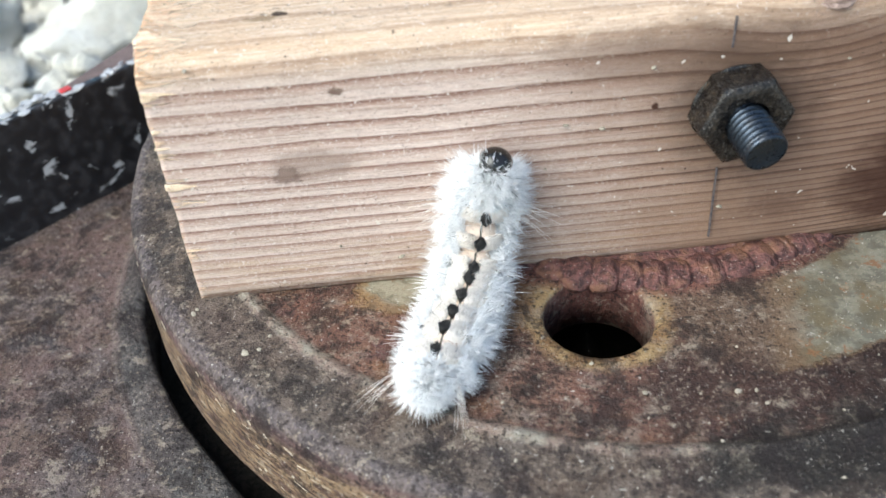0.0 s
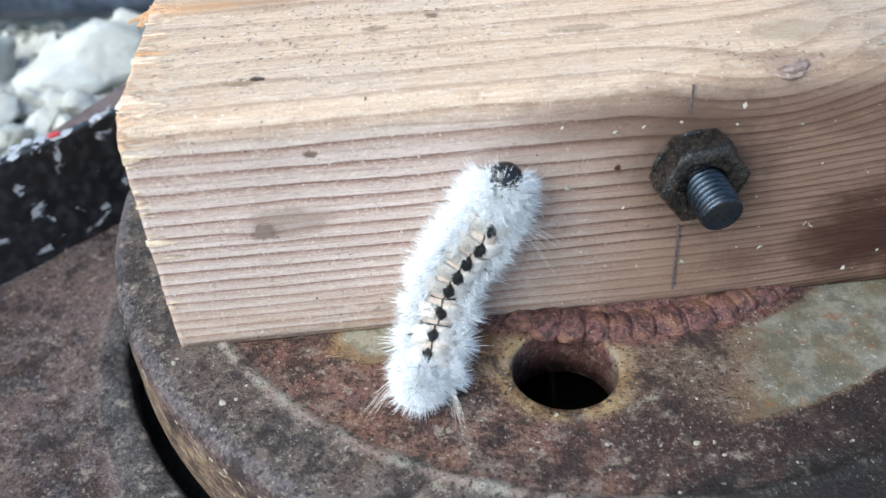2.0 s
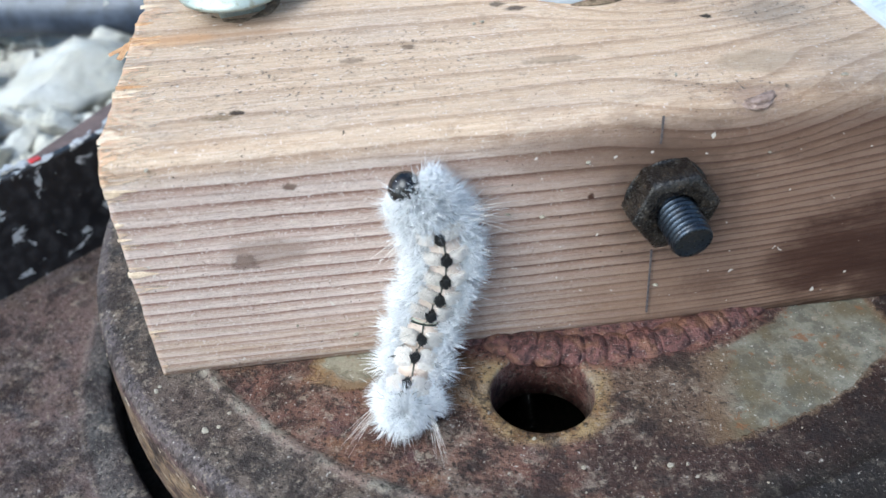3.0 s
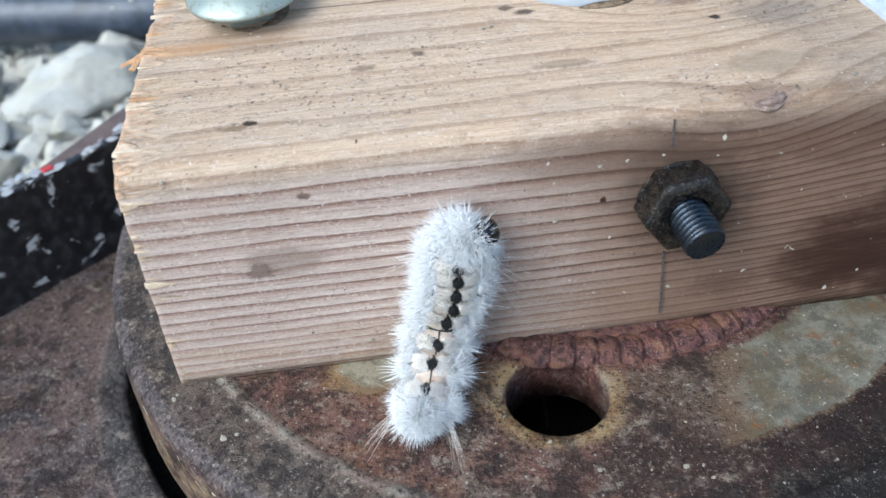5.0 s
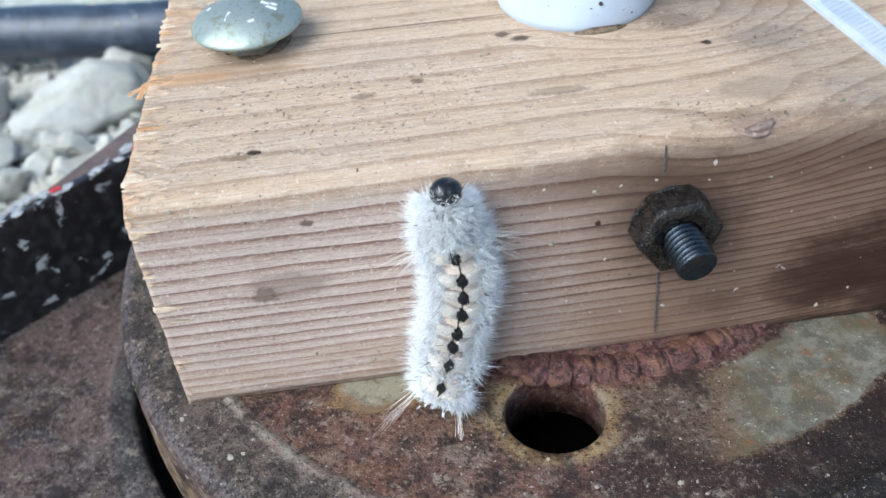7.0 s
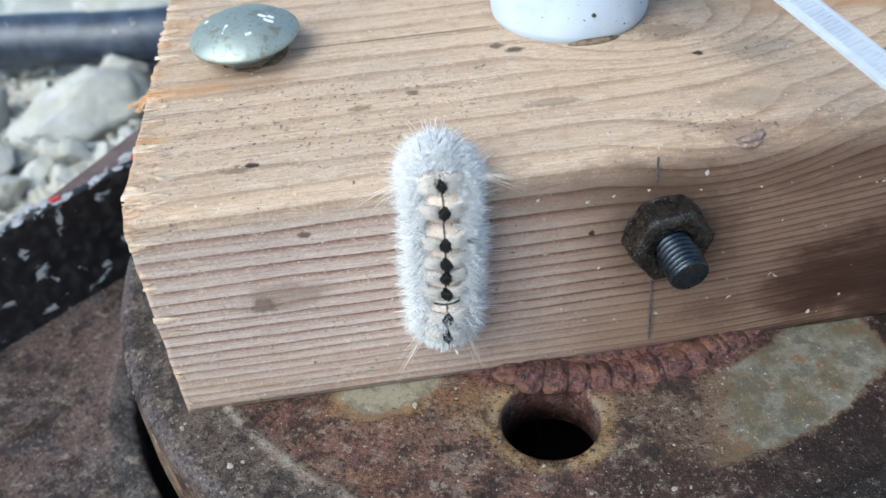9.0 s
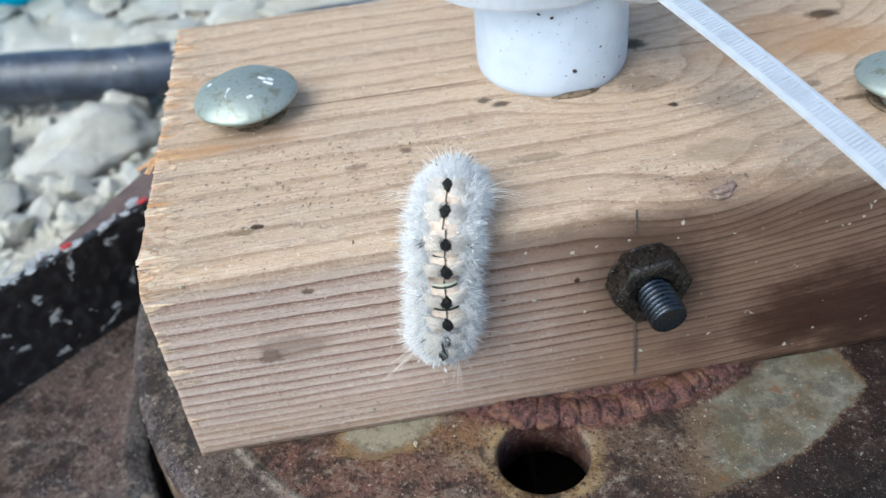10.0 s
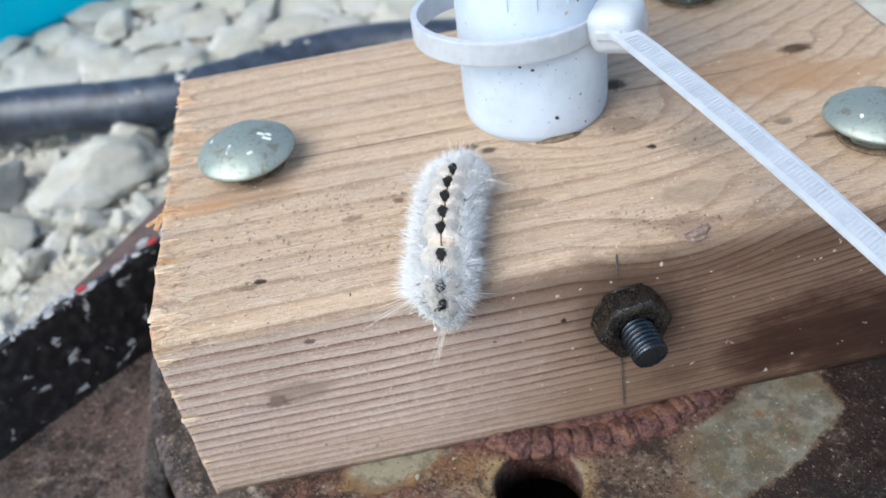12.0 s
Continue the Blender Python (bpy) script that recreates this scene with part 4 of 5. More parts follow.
def build_block():
    nx, ny, nz = 150, 44, 22
    verts, index, faces = [], {}, []

    def vert(i, j, k):
        key = (i, j, k)
        if key not in index:
            x, y, z = LENGTH * i / nx, DEPTH * j / ny, -0.8 + (HEIGHT + 0.8) * k / nz
            # eased long edges
            for ymid, sy in ((0, 1), (DEPTH, -1)):
                d = (y - ymid) * sy
                for zmid, sz, r in ((HEIGHT, -1, 2.6), (-0.8, 1, 0.35)):
                    h = (z - zmid) * sz
                    if d < r and h < r:
                        q = Vector((r - d, r - h))
                        if q.length > 0:
                            q *= min(1.0, r / q.length) if max(r - d, r - h) >= r - 1e-6 or q.length > r else 1
                            y, z = ymid + sy * (r - q.x), zmid + sz * (r - q.y)
            p = Vector((x, y, z))
            # a torn, saw-cut end
            if i == 0:
                p.x += 0.35 * noise.noise((0, y * 0.5, z * 0.6)) + 0.4 * noise.noise((3, y * 1.6, z * 2.7)) + 0.25
                p.x += 1.1 * max(0, noise.noise((7, y * 0.22, z * 0.3))) if k == nz else 0
            ring = 0.52 * z - 0.0038 * z * z + 0.105 * y
            wave = 0.025 * math.sin(2 * math.pi * ring) + 0.14 * noise.noise((x * 0.02, y * 0.1, z * 0.1))
            if j == 0:
                p.y += wave
            elif k == nz:
                p.z += wave
            index[key] = len(verts)
            verts.append(p)
        return index[key]

    def sheet(f, na, nb, mat_index, flip):
        for a in range(na):
            for b in range(nb):
                q = [f(a, b), f(a + 1, b), f(a + 1, b + 1), f(a, b + 1)]
                faces.append((q[::-1] if flip else q, mat_index))

    sheet(lambda a, b: vert(a, 0, b), nx, nz, 0, False)
    sheet(lambda a, b: vert(a, ny, b), nx, nz, 0, True)
    sheet(lambda a, b: vert(a, b, nz), nx, ny, 0, False)
    sheet(lambda a, b: vert(a, b, 0), nx, ny, 0, True)
    sheet(lambda a, b: vert(0, a, b), ny, nz, 1, True)
    sheet(lambda a, b: vert(nx, a, b), ny, nz, 1, False)
    me = mesh_from("timber", verts, [f for f, _ in faces], [WOOD, END_WOOD])
    me.polygons.foreach_set("material_index", [i for _, i in faces])
    me.polygons.foreach_set("use_smooth", [i == 0 for _, i in faces])
    root = tagged(new("wooden_block"), "weathered softwood block with dark grain and a torn sawn end", "wooden block")
    part("timber", me, root)
    # splinters and lifted fibres at the sawn end
    rnd = random.Random(11)
    sec = [(0.6, 0), (0, 0.3), (-0.6, 0), (0, -0.3)]
    for y, z, ln, up in ((34.1, 39.2, 3.2, 0.7), (35.2, 39.3, 1.8, 0.3), (33.2, 39.4, 1.4, 0.4)):
        pts = [(5, y + 0.5, z + 0.6), (0.8, y + 0.1, z + 0.5), (-ln * 0.4, y - 0.4, z + up * 0.3), (-ln, y - rnd.uniform(0.6, 2.0), z + up - 1.0)]
        part("splinter", sweep("splinter", pts, sec, ORANGE_WOOD, False), root, "lifted orange splinter")
    for k in range(40):
        on_top = k < 32
        u = rnd.uniform(2, 86) if on_top else rnd.uniform(3, 38)
        ln, wd, th = rnd.uniform(1.2, 5.0), rnd.uniform(0.3, 1.5), rnd.uniform(0.08, 0.2)
        tip, lean = rnd.uniform(-0.5, 0.6), rnd.uniform(-0.35, 0.35)
        run = [(0, 0.9), (0.35, 1.0), (0.7, 0.65), (1.0, 0.08)]
        verts, faces = [], []
        for f, w in run:
            x, c = 0.15 - tip * 0.4 + ln * f, u + lean * f
            for side, lift in ((-1, -0.15), (1, -0.15), (0.4, th), (-0.4, th)):
                a, b = c + side * wd * w * 0.5, lift * (w if lift > 0 else 1) + 0.04
                verts.append((x, a, 40 + b) if on_top else (x, -b, a))
        for i in range(3):
            for j in range(4):
                faces.append((i * 4 + j, i * 4 + 4 + j, i * 4 + 4 + (j + 1) % 4, i * 4 + (j + 1) % 4))
        faces += [(0, 1, 2, 3), (15, 14, 13, 12)]
        mat = ORANGE_WOOD if on_top and (abs(u - 33.5) < 3.5 or k % 4 == 0) else PALE_FIBRE
        part("splinter", mesh_from("splinter", verts, faces, mat, False), root)
    # a dark knot standing a little proud at the upper edge
    knot = part("knot", stone_mesh(33, 4, KNOT, True), root, "small dark resinous knot")
    knot.matrix_basis = at(91.0, 0.9, 39.2, 32, 0, 8) @ Matrix.Diagonal((3.4, 1.7, 0.75, 1))
    # carpenter's pencil line over the edge
    for name, y, z, h, lean in (("pencil_line", -0.3, 8.5, 13, -2.5), ("pencil_line", 0.0, 36.4, 4.4, -1.0)):
        me = round_box("pencil_line", (0.26, 0.3, h), PENCIL, 0, 1)
        part(name, me, root, "dark carpenter's pencil line", at(77.8 if z < 20 else 76.8, y, z, 0, lean, 0))


def build_hex_bolt():
    root = tagged(new("hex_bolt"), "greasy hex nut on a black threaded bolt end", "bolt")
    root.matrix_basis = at(78.4, -0.2, 25.4, 90, 0, 4)
    part("flange", lathe("flange", [(3.2, 0), (6.0, 0), (6.3, 0.15), (6.25, 0.3), (6.0, 0.45), (5.6, 0.5), (3.2, 1.0)], GRIME, 64, True, 0.35), root, "thin washer caked with oily dirt")
    # the nut, a hexagon with chamfered corners
    n, verts, faces = 96, [], []
    prof = [(1.0, 0.1), (1.0, 1.2), (1.0, 2.2), (1.0, 3.2), (1.0, 4.0), (0.99, 4.5), (0.95, 4.85), (0.86, 5.05), (0.74, 5.1)]
    for k in range(n):
        a = 2 * math.pi * k / n
        c = (a - radians(7)) % (math.pi / 3) - math.pi / 6
        hexr = 5.85 / math.cos(c)
        for q, z in prof:
            r = min(hexr * q, 6.65, 5.95 + max(0.0, 5.0 - z) * 1.3)
            r += 0.05 * noise.noise((math.cos(a) * 4, math.sin(a) * 4, z * 0.8))
            verts.append((r * math.cos(a), r * math.sin(a), z))
    m = len(prof)
    verts += [(3.1 * math.cos(2 * math.pi * k / n), 3.1 * math.sin(2 * math.pi * k / n), 4.7) for k in range(n)]
    for k in range(n):
        k2 = (k + 1) % n
        for j in range(m - 1):
            faces.append((k * m + j, k2 * m + j, k2 * m + j + 1, k * m + j + 1))
        faces.append((k * m + m - 1, k2 * m + m - 1, n * m + k2, n * m + k))
    nut = part("nut", mesh_from("nut", verts, faces, GRIME, False), root, "greasy dark brown hex nut")
    # the threaded end: a helical groove
    n, turns, pitch, verts, faces = 40, 10, 1.15, [], []
    steps = n * turns
    for k in range(steps + 1):
        a = 2 * math.pi * k / n
        z0 = 1.0 + pitch * k / n * 0.74
        for r, dz in ((2.62, -0.42), (3.08, -0.12), (3.1, 0.10), (2.62, 0.42)):
            verts.append((r * math.cos(a), r * math.sin(a), z0 + dz))
    for k in range(steps):
        for j in range(3):
            faces.append((k * 4 + j, k * 4 + 4 + j, k * 4 + 5 + j, k * 4 + 1 + j))
    tilt = pose(0, 0, 0, 10, 4, 0)
    part("thread", mesh_from("thread", verts, faces, BLACK_STEEL), root, "black threaded bolt end", tilt)
    part("shank", lathe("shank", [(0.001, 0), (2.66, 0), (2.66, 8.6), (2.95, 9.0), (3.0, 9.6), (2.8, 9.95), (2.5, 9.8), (0.001, 9.75)], BLACK_STEEL, 40), root, at=tilt)


def build_carriage_bolts():
    root = tagged(new("carriage_bolt"), "zinc-plated domed carriage bolt standing proud of the wood", "bolt", "carriage bolts")
    dome = [(0.001, 7.4), (2.2, 7.3), (4.4, 6.98), (6.4, 6.35), (8.0, 5.55), (9.1, 4.75), (9.55, 4.25), (9.6, 3.9), (9.4, 3.6), (8.9, 3.45), (3.5, 3.35), (0.001, 3.35)]
    part("head", lathe("head", dome, ZINC, 72, wobble=0.14), root)
    part("neck", round_box("neck", (7.6, 7.6, 7.4), ZINC, 0.5, 2, (0, 0, -0.1)), root, "square neck under the head")
    # an added low ring, dark to stand for the shadow under the head
    part("hole_rim", lathe("hole_rim", [(4.4, -0.4), (6.6, -0.25), (6.9, 0.12), (6.3, 0.4), (5.2, 0.3), (4.4, -0.2)], SHADE_BROWN, 40, True, 0.3), root, "dark ring standing for the shadow round the neck")
    # pale scuffs on the dome
    for x, y, turn, ln in ((-3.2, -2.6, 60, 2.4), (0.4, -5.4, 15, 1.7), (3.6, -1.2, -40, 1.5), (4.2, -2.9, -35, 1.8), (4.9, -1.8, -38, 1.1), (-5.5, 3, 20, 0.8)):
        z = 7.4 - 0.026 * (x * x + y * y)
        part("scuff", round_box("scuff", (ln, 0.55, 0.12), GLINT, 0, 1), root, "pale scuff", at(x, y, z + 0.05, -3.6 * y, 3.6 * x, turn))
    root.matrix_basis = at(16.9, 45.0, 40, 2, -2.5, 14)
    copy_thing(root, at(129.6, 16.6, 40, 2, 3, 57))
    copy_thing(root, at(119.8, 83.0, 40, -2, 3, 30))


def build_pipe():
    root = tagged(new("plastic_pipe"), "white plastic pipe set upright in the wooden block", "pipe")
    root.matrix_basis = at(75.0, 48.0, 40)
    prof = [(12.2, -3), (13.2, -0.4), (13.95, 0.5), (14.25, 1.6), (14.35, 4.0), (14.3, 9), (14.15, 20), (14.1, 45), (14.1, 90), (11.2, 90), (11.2, -3)]
    part("tube", lathe("tube", prof, PVC, 72, True, 0.16), root)
    # a dark sliver in place of the shaded gap at the tube's foot
    verts, faces = [], []
    for k in range(13):
        a, w = radians(-104 + 3.2 * k), math.sin(math.pi * k / 12)
        for r, z in ((14.0, 0.0), (14.3 + 0.5 * w, 0.0), (14.2 + 0.4 * w, 0.15 + 0.1 * w), (14.0, 0.1 + 1.0 * w)):
            verts.append((r * math.cos(a), r * math.sin(a), z))
        if k:
            faces += [(k * 4 - 4 + j, k * 4 + j, k * 4 + (j + 1) % 4, k * 4 - 4 + (j + 1) % 4) for j in range(4)]
    part("gap", mesh_from("gap", verts, faces, SHADE_BROWN), root, "dark sliver standing for the shaded gap beside the tube")
    rnd = random.Random(4)
    # raised seams above the tie
    for a in (-118, -97, -74):
        r = 14.2
        me = round_box("seam", (0.35, 0.35, 30), PVC, 0.12, 1, (0, 0, 42))
        part("seam", me, root, at=at(r * math.cos(radians(a)), r * math.sin(radians(a)), 0, 0, 0, a))
    # specks of dirt
    specks = [(-87, 5.2, 0.62), (-62, 2.2, 0.4), (-112, 16.5, 0.45), (-103, 15.8, 0.5), (-66, 8.6, 0.35)] + [(rnd.uniform(-150, -30), rnd.uniform(2, 30), rnd.uniform(0.12, 0.25)) for _ in range(26)]
    for a, z, s in specks:
        r = 14.28 if z > 3 else 14.1
        me = stone_mesh(int(s * 100) + 40, 1, HEAD_DULL)
        ob = part("dirt_speck", me, root)
        ob.matrix_basis = at(r * math.cos(radians(a)), r * math.sin(radians(a)), z) @ Matrix.Diagonal((s, s, s * 0.8, 1))


def build_cable_tie():
    root = tagged(new("cable_tie"), "translucent white nylon cable tie looped round the plastic pipe", "cable tie")
    # the loop, loose on one side of the pipe
    pts = []
    for k in range(57):
        a = radians(-42 - 318 * k / 56)
        rx, ry = 17.6, 15.4
        c, s = math.cos(a), math.sin(a)
        pts.append((70.6 + rx * c, 47.4 + ry * s, 60.4 + 0.8 * math.cos(a + 2.6)))
    strap = [(0.55, -2.3), (0.65, -1.9), (0.65, 1.9), (0.55, 2.3), (-0.55, 2.3), (-0.65, 1.9), (-0.65, -1.9), (-0.55, -2.3)]
    part("loop", sweep("loop", pts, strap, NYLON, False), root)
    head_mesh = round_box("head", (9.6, 9.4, 9.0), NYLON, 3.0, 6)
    head_mesh.polygons.foreach_set("use_smooth", [True] * len(head_mesh.polygons))
    tie_head = part("head", head_mesh, root, at=at(87.9, 35.2, 61.2, 8, -6, -36))
    part("slot", round_box("slot", (5.0, 1.0, 2.0), NYLON, 0.4, 2, (0, -4.7, 0.8)), tie_head)
    tail, n = [], 40
    for k in range(n):
        y = 34 - 80 * k / (n - 1)
        tail.append((97.9 - 0.377 * y + 0.0011 * y * y, y, 56.9 + 0.229 * y - 0.0022 * y * y))
    flat = [(2.55, -0.3), (2.55, 0.3), (1.75, 0.45), (1.55, 0.38), (-1.55, 0.38), (-1.75, 0.45), (-2.55, 0.3), (-2.55, -0.3)]
    tail_ob = part("tail", sweep("tail", tail, flat, NYLON, False), root)
    # the ratchet teeth
    bm = bmesh.new()
    pts = [Vector(p) for p in tail]
    total = 124
    for k in range(9, total - 1):
        f = k / total * (n - 1)
        i = int(f)
        p = pts[i].lerp(pts[i + 1], f - i)
        way = (pts[i + 1] - pts[i]).normalized()
        side = way.cross(Vector((0, 0, 1))).normalized()
        top = side.cross(way)
        q = [p + side * sx * 1.5 + way * dw + top * h for sx, dw, h in ((-1, -0.42, 0.39), (1, -0.16, 0.39), (1, 0.40, 0.39), (-1, 0.14, 0.39), (-1, 0.08, 0.50), (1, 0.34, 0.50))]
        v = [bm.verts.new(c * MM) for c in q]
        for f4 in ((0, 1, 5, 4), (4, 5, 2, 3), (0, 4, 3), (1, 2, 5)):
            bm.faces.new([v[j] for j in f4])
    me = bpy.data.meshes.new("teeth")
    bm.to_mesh(me)
    bm.free()
    me.materials.append(NYLON)
    part("teeth", me, tail_ob, at=Matrix.Identity(4))


def build_crumbs():
    """Loose crumbs, chips and grit lying on the wood and on the iron."""
    rnd = random.Random(8)
    kinds = [stone_mesh(60 + s, 2, CRUMB) for s in range(4)]

    def crumb(x, y, z, s, flat=0.6):
        ob = new("crumb", kinds[rnd.randrange(4)])
        ob.matrix_basis = at(x, y, z, rnd.uniform(-20, 20), rnd.uniform(-20, 20), rnd.uniform(0, 180)) @ Matrix.Diagonal((s, s * rnd.uniform(0.6, 0.95), s * flat, 1))
        tagged(ob, "tiny pale crumb of debris", "crumb", "loose crumbs")

    # on the front of the block
    for x, z, s in ((66.5, 32.3, 0.75), (55.1, 24.6, 0.75), (60.2, 23.5, 0.7), (93.2, 31, 0.5), (31.1, 4.0, 0.9), (52.5, 17.6, 0.4), (22.4, 7.2, 0.5), (6.5, 38.0, 0.6), (79, 7.6, 0.8), (63, 27.9, 0.35)):
        crumb(x, -0.2, z, s * 0.75, 0.45)
    # on the top
    for x, y, s in ((54.9, 30.3, 0.5), (56.2, 30.8, 0.5), (104, 4, 0.7), (81, 8.5, 0.45)):
        crumb(x, y, 40.2, s, 0.4)
    # on the iron
    for x, y, s in ((7.6, -12.4, 1.05), (9.6, -11.9, 0.7), (-0.6, -3.2, 0.7), (-0.2, -2.2, 0.5), (11, -9.3, 0.6), (37.5, -5.2, 1.2), (61.4, -27, 0.7), (73.4, -28.4, 0.8)):
        crumb(x, y, -0.7, s * 0.8)
    for _ in range(60):
        a, r = radians(rnd.uniform(-178, -70)), rnd.uniform(50, 87)
        x, y = CX + r * math.cos(a), CY + r * math.sin(a)
        if y > -1 or math.hypot(x - 58.7, y + 11.8) < 9:
            continue
        crumb(x, y, -0.8, rnd.choice((0.15, 0.2, 0.25, 0.3, 0.4)))


def build_silk():
    pts = [(57.6 - 2.0 * f + 0.12 * math.sin(9 * f), -0.4 - 18.6 * f, 0.6 - 1.3 * f) for f in (k / 16 for k in range(17))]
    tagged(part("spider_thread", sweep("spider_thread", pts, circle(0.006, 5), SILK)), "single pale spider thread across the drilled hole", "thread")


build_ground()
build_rubble()
build_hose()
build_blue()
build_base_plate()
build_wheel()
build_bar()
build_block()
build_hex_bolt()
build_carriage_bolts()
build_pipe()
build_cable_tie()
build_crumbs()
build_silk()


# ---- the caterpillar ----
# Rows: seconds, then across (x) and along the climbed profile (s), in millimetres, for head, eight back spots and tail.
CRAWL = [
    (0, 44.9, 11.3, 43.1, 3.5, 42.2, -1.6, 41.2, -6.2, 40.2, -9.2, 39.0, -12.8, 37.4, -16.4, 36.0, -19.3, 34.4, -23.2, 33.3, -25.4),
    (0.5, 46.1, 12.3, 44.0, 4.8, 42.8, 0.8, 41.5, -3.0, 40.3, -6.1, 39.2, -9.8, 38.0, -13.8, 36.4, -17.7, 34.8, -21.2, 33.7, -23.5),
    (1, 49.0, 14.9, 45.1, 7.0, 43.6, 3.0, 42.4, -0.4, 41.0, -4.9, 39.9, -7.9, 38.7, -10.5, 37.6, -14.2, 35.6, -18.7, 34.9, -20.6),
    (1.5, 49.7, 16.5, 46.4, 9.7, 45.2, 5.6, 43.7, 2.2, 42.3, -0.5, 41.1, -3.7, 40.1, -6.6, 39.1, -10.2, 38.0, -14.6, 36.9, -17.1),
    (2, 50.7, 18.2, 48.3, 11.0, 46.6, 7.6, 44.8, 5.4, 43.4, 3.0, 41.9, 0.0, 40.7, -4.9, 39.3, -9.8, 38.3, -14.4, 37.1, -16.8),
    (2.5, 46.5, 21.2, 47.2, 12.7, 46.5, 8.9, 45.3, 6.0, 43.8, 3.5, 42.2, 0.2, 40.8, -5.0, 39.5, -9.7, 38.2, -14.6, 37.4, -16.7),
    (3, 40.2, 22.9, 44.5, 15.1, 45.3, 11.2, 45.0, 7.2, 44.0, 3.9, 42.5, 0.5, 41.0, -4.7, 39.7, -9.2, 38.3, -14.7, 37.4, -16.8),
    (3.5, 36.2, 23.2, 42.4, 15.2, 44.3, 11.3, 44.7, 7.4, 44.1, 4.1, 42.7, 0.8, 41.3, -4.6, 39.9, -9.4, 38.4, -14.7, 37.5, -16.7),
    (3.7, 38.2, 21.7, 42.9, 13.7, 44.6, 10.2, 45.0, 6.6, 44.4, 3.6, 42.9, 0.4, 41.5, -5.3, 40.1, -9.9, 38.7, -15.1, 37.8, -16.8),
    (5.3, 49.7, 14.8, 44.9, 10.7, 44.7, 8.2, 44.2, 5.6, 43.7, 3.0, 42.4, 0.1, 41.0, -4.8, 39.8, -9.4, 38.5, -14.8, 37.4, -16.6),
    (5.5, 45.1, 19.3, 43.7, 12.0, 44.3, 9.1, 44.1, 5.8, 43.6, 3.2, 42.2, 0.4, 40.9, -4.7, 39.6, -9.3, 38.3, -14.7, 37.2, -16.6),
    (6, 41.1, 24.8, 42.5, 15.3, 43.9, 11.5, 44.0, 6.9, 43.6, 3.6, 42.4, 0.5, 41.1, -4.5, 39.8, -9.1, 38.6, -14.6, 37.5, -16.3),
    (6.5, 44.8, 26.7, 44.2, 16.6, 44.7, 11.7, 44.4, 7.9, 43.8, 4.4, 42.6, 1.6, 41.4, -2.6, 40.0, -7.3, 38.8, -11.8, 38.8, -10.0),
    (7, 44.6, 27.1, 45.0, 17.2, 45.8, 12.8, 45.8, 9.5, 45.4, 6.2, 44.5, 2.4, 43.6, -1.0, 42.8, -5.3, 41.6, -9.3, 41.6, -7.5),
    (7.2, 44.7, 26.7, 44.9, 17.5, 45.5, 12.9, 45.4, 9.3, 45.1, 6.1, 44.4, 2.9, 43.9, 0.1, 43.1, -5.3, 42.0, -10.1, 42.0, -8.3),
    (8.8, 45.4, 33.4, 44.7, 28.3, 44.8, 25.1, 44.6, 20.9, 44.6, 16.2, 44.4, 12.6, 44.2, 10.1, 44.1, 7.2, 43.9, 4.6, 43.9, 5.8),
    (9, 45.0, 34.7, 44.7, 29.7, 44.7, 26.7, 44.5, 21.6, 44.4, 18.1, 44.2, 15.6, 44.1, 12.5, 44.0, 7.4, 43.7, 4.0, 43.7, 5.2),
    (9.5, 48.4, 41.6, 47.1, 33.8, 46.4, 30.7, 45.7, 28.1, 45.1, 24.1, 44.6, 18.5, 44.2, 13.9, 43.9, 10.0, 43.6, 6.6, 43.6, 7.8),
    (10, 49.8, 43.7, 48.4, 36.1, 46.9, 32.2, 46.3, 29.3, 45.8, 26.4, 45.4, 20.7, 45.2, 16.2, 44.6, 12.7, 44.0, 10.2, 44.0, 11.4),
    (10.5, 49.9, 43.6, 49.0, 39.2, 48.4, 35.7, 47.7, 33.2, 47.0, 30.0, 45.9, 26.5, 45.4, 22.4, 45.3, 18.7, 45.0, 15.2, 45.0, 16.4),
    (11, 51.8, 51.1, 50.8, 47.7, 49.8, 44.1, 48.7, 39.7, 48.1, 35.0, 46.8, 31.2, 45.9, 27.7, 45.3, 21.9, 44.8, 17.8, 44.8, 19.0),
    (11.5, 54.0, 52.7, 52.4, 49.0, 50.7, 45.1, 49.7, 42.5, 48.8, 39.5, 47.8, 35.2, 46.8, 32.1, 45.9, 28.6, 45.3, 26.0, 45.3, 27.2),
    (12, 56.7, 58.4, 54.0, 54.1, 52.5, 50.6, 51.4, 46.7, 50.3, 42.6, 49.4, 38.7, 48.2, 33.2, 47.1, 30.0, 46.4, 28.2, 46.4, 29.4),
]
BODY, FILLET, IRON_Z = 3.6, 9.0, -1.0


def profile(s):
    """The body's middle over iron, front and top of the block: y, z and the outward normal."""
    y0, z0 = -BODY, IRON_Z + BODY + FILLET
    if s < 0:
        a = -s / FILLET
        if a < math.pi / 2:
            return y0 - FILLET + FILLET * math.cos(a), z0 - FILLET * math.sin(a), -math.cos(a), math.sin(a)
        return y0 - FILLET - (-s - FILLET * math.pi / 2), z0 - FILLET, 0.0, 1.0
    rise, r = HEIGHT - 2 - z0, BODY + 2
    if s < rise:
        return y0, z0 + s, -1.0, 0.0
    a = (s - rise) / r
    if a < math.pi / 2:
        return 2 - r * math.cos(a), HEIGHT - 2 + r * math.sin(a), -math.cos(a), math.sin(a)
    return 2 + (s - rise - r * math.pi / 2), HEIGHT - 2 + r, 0.0, 1.0


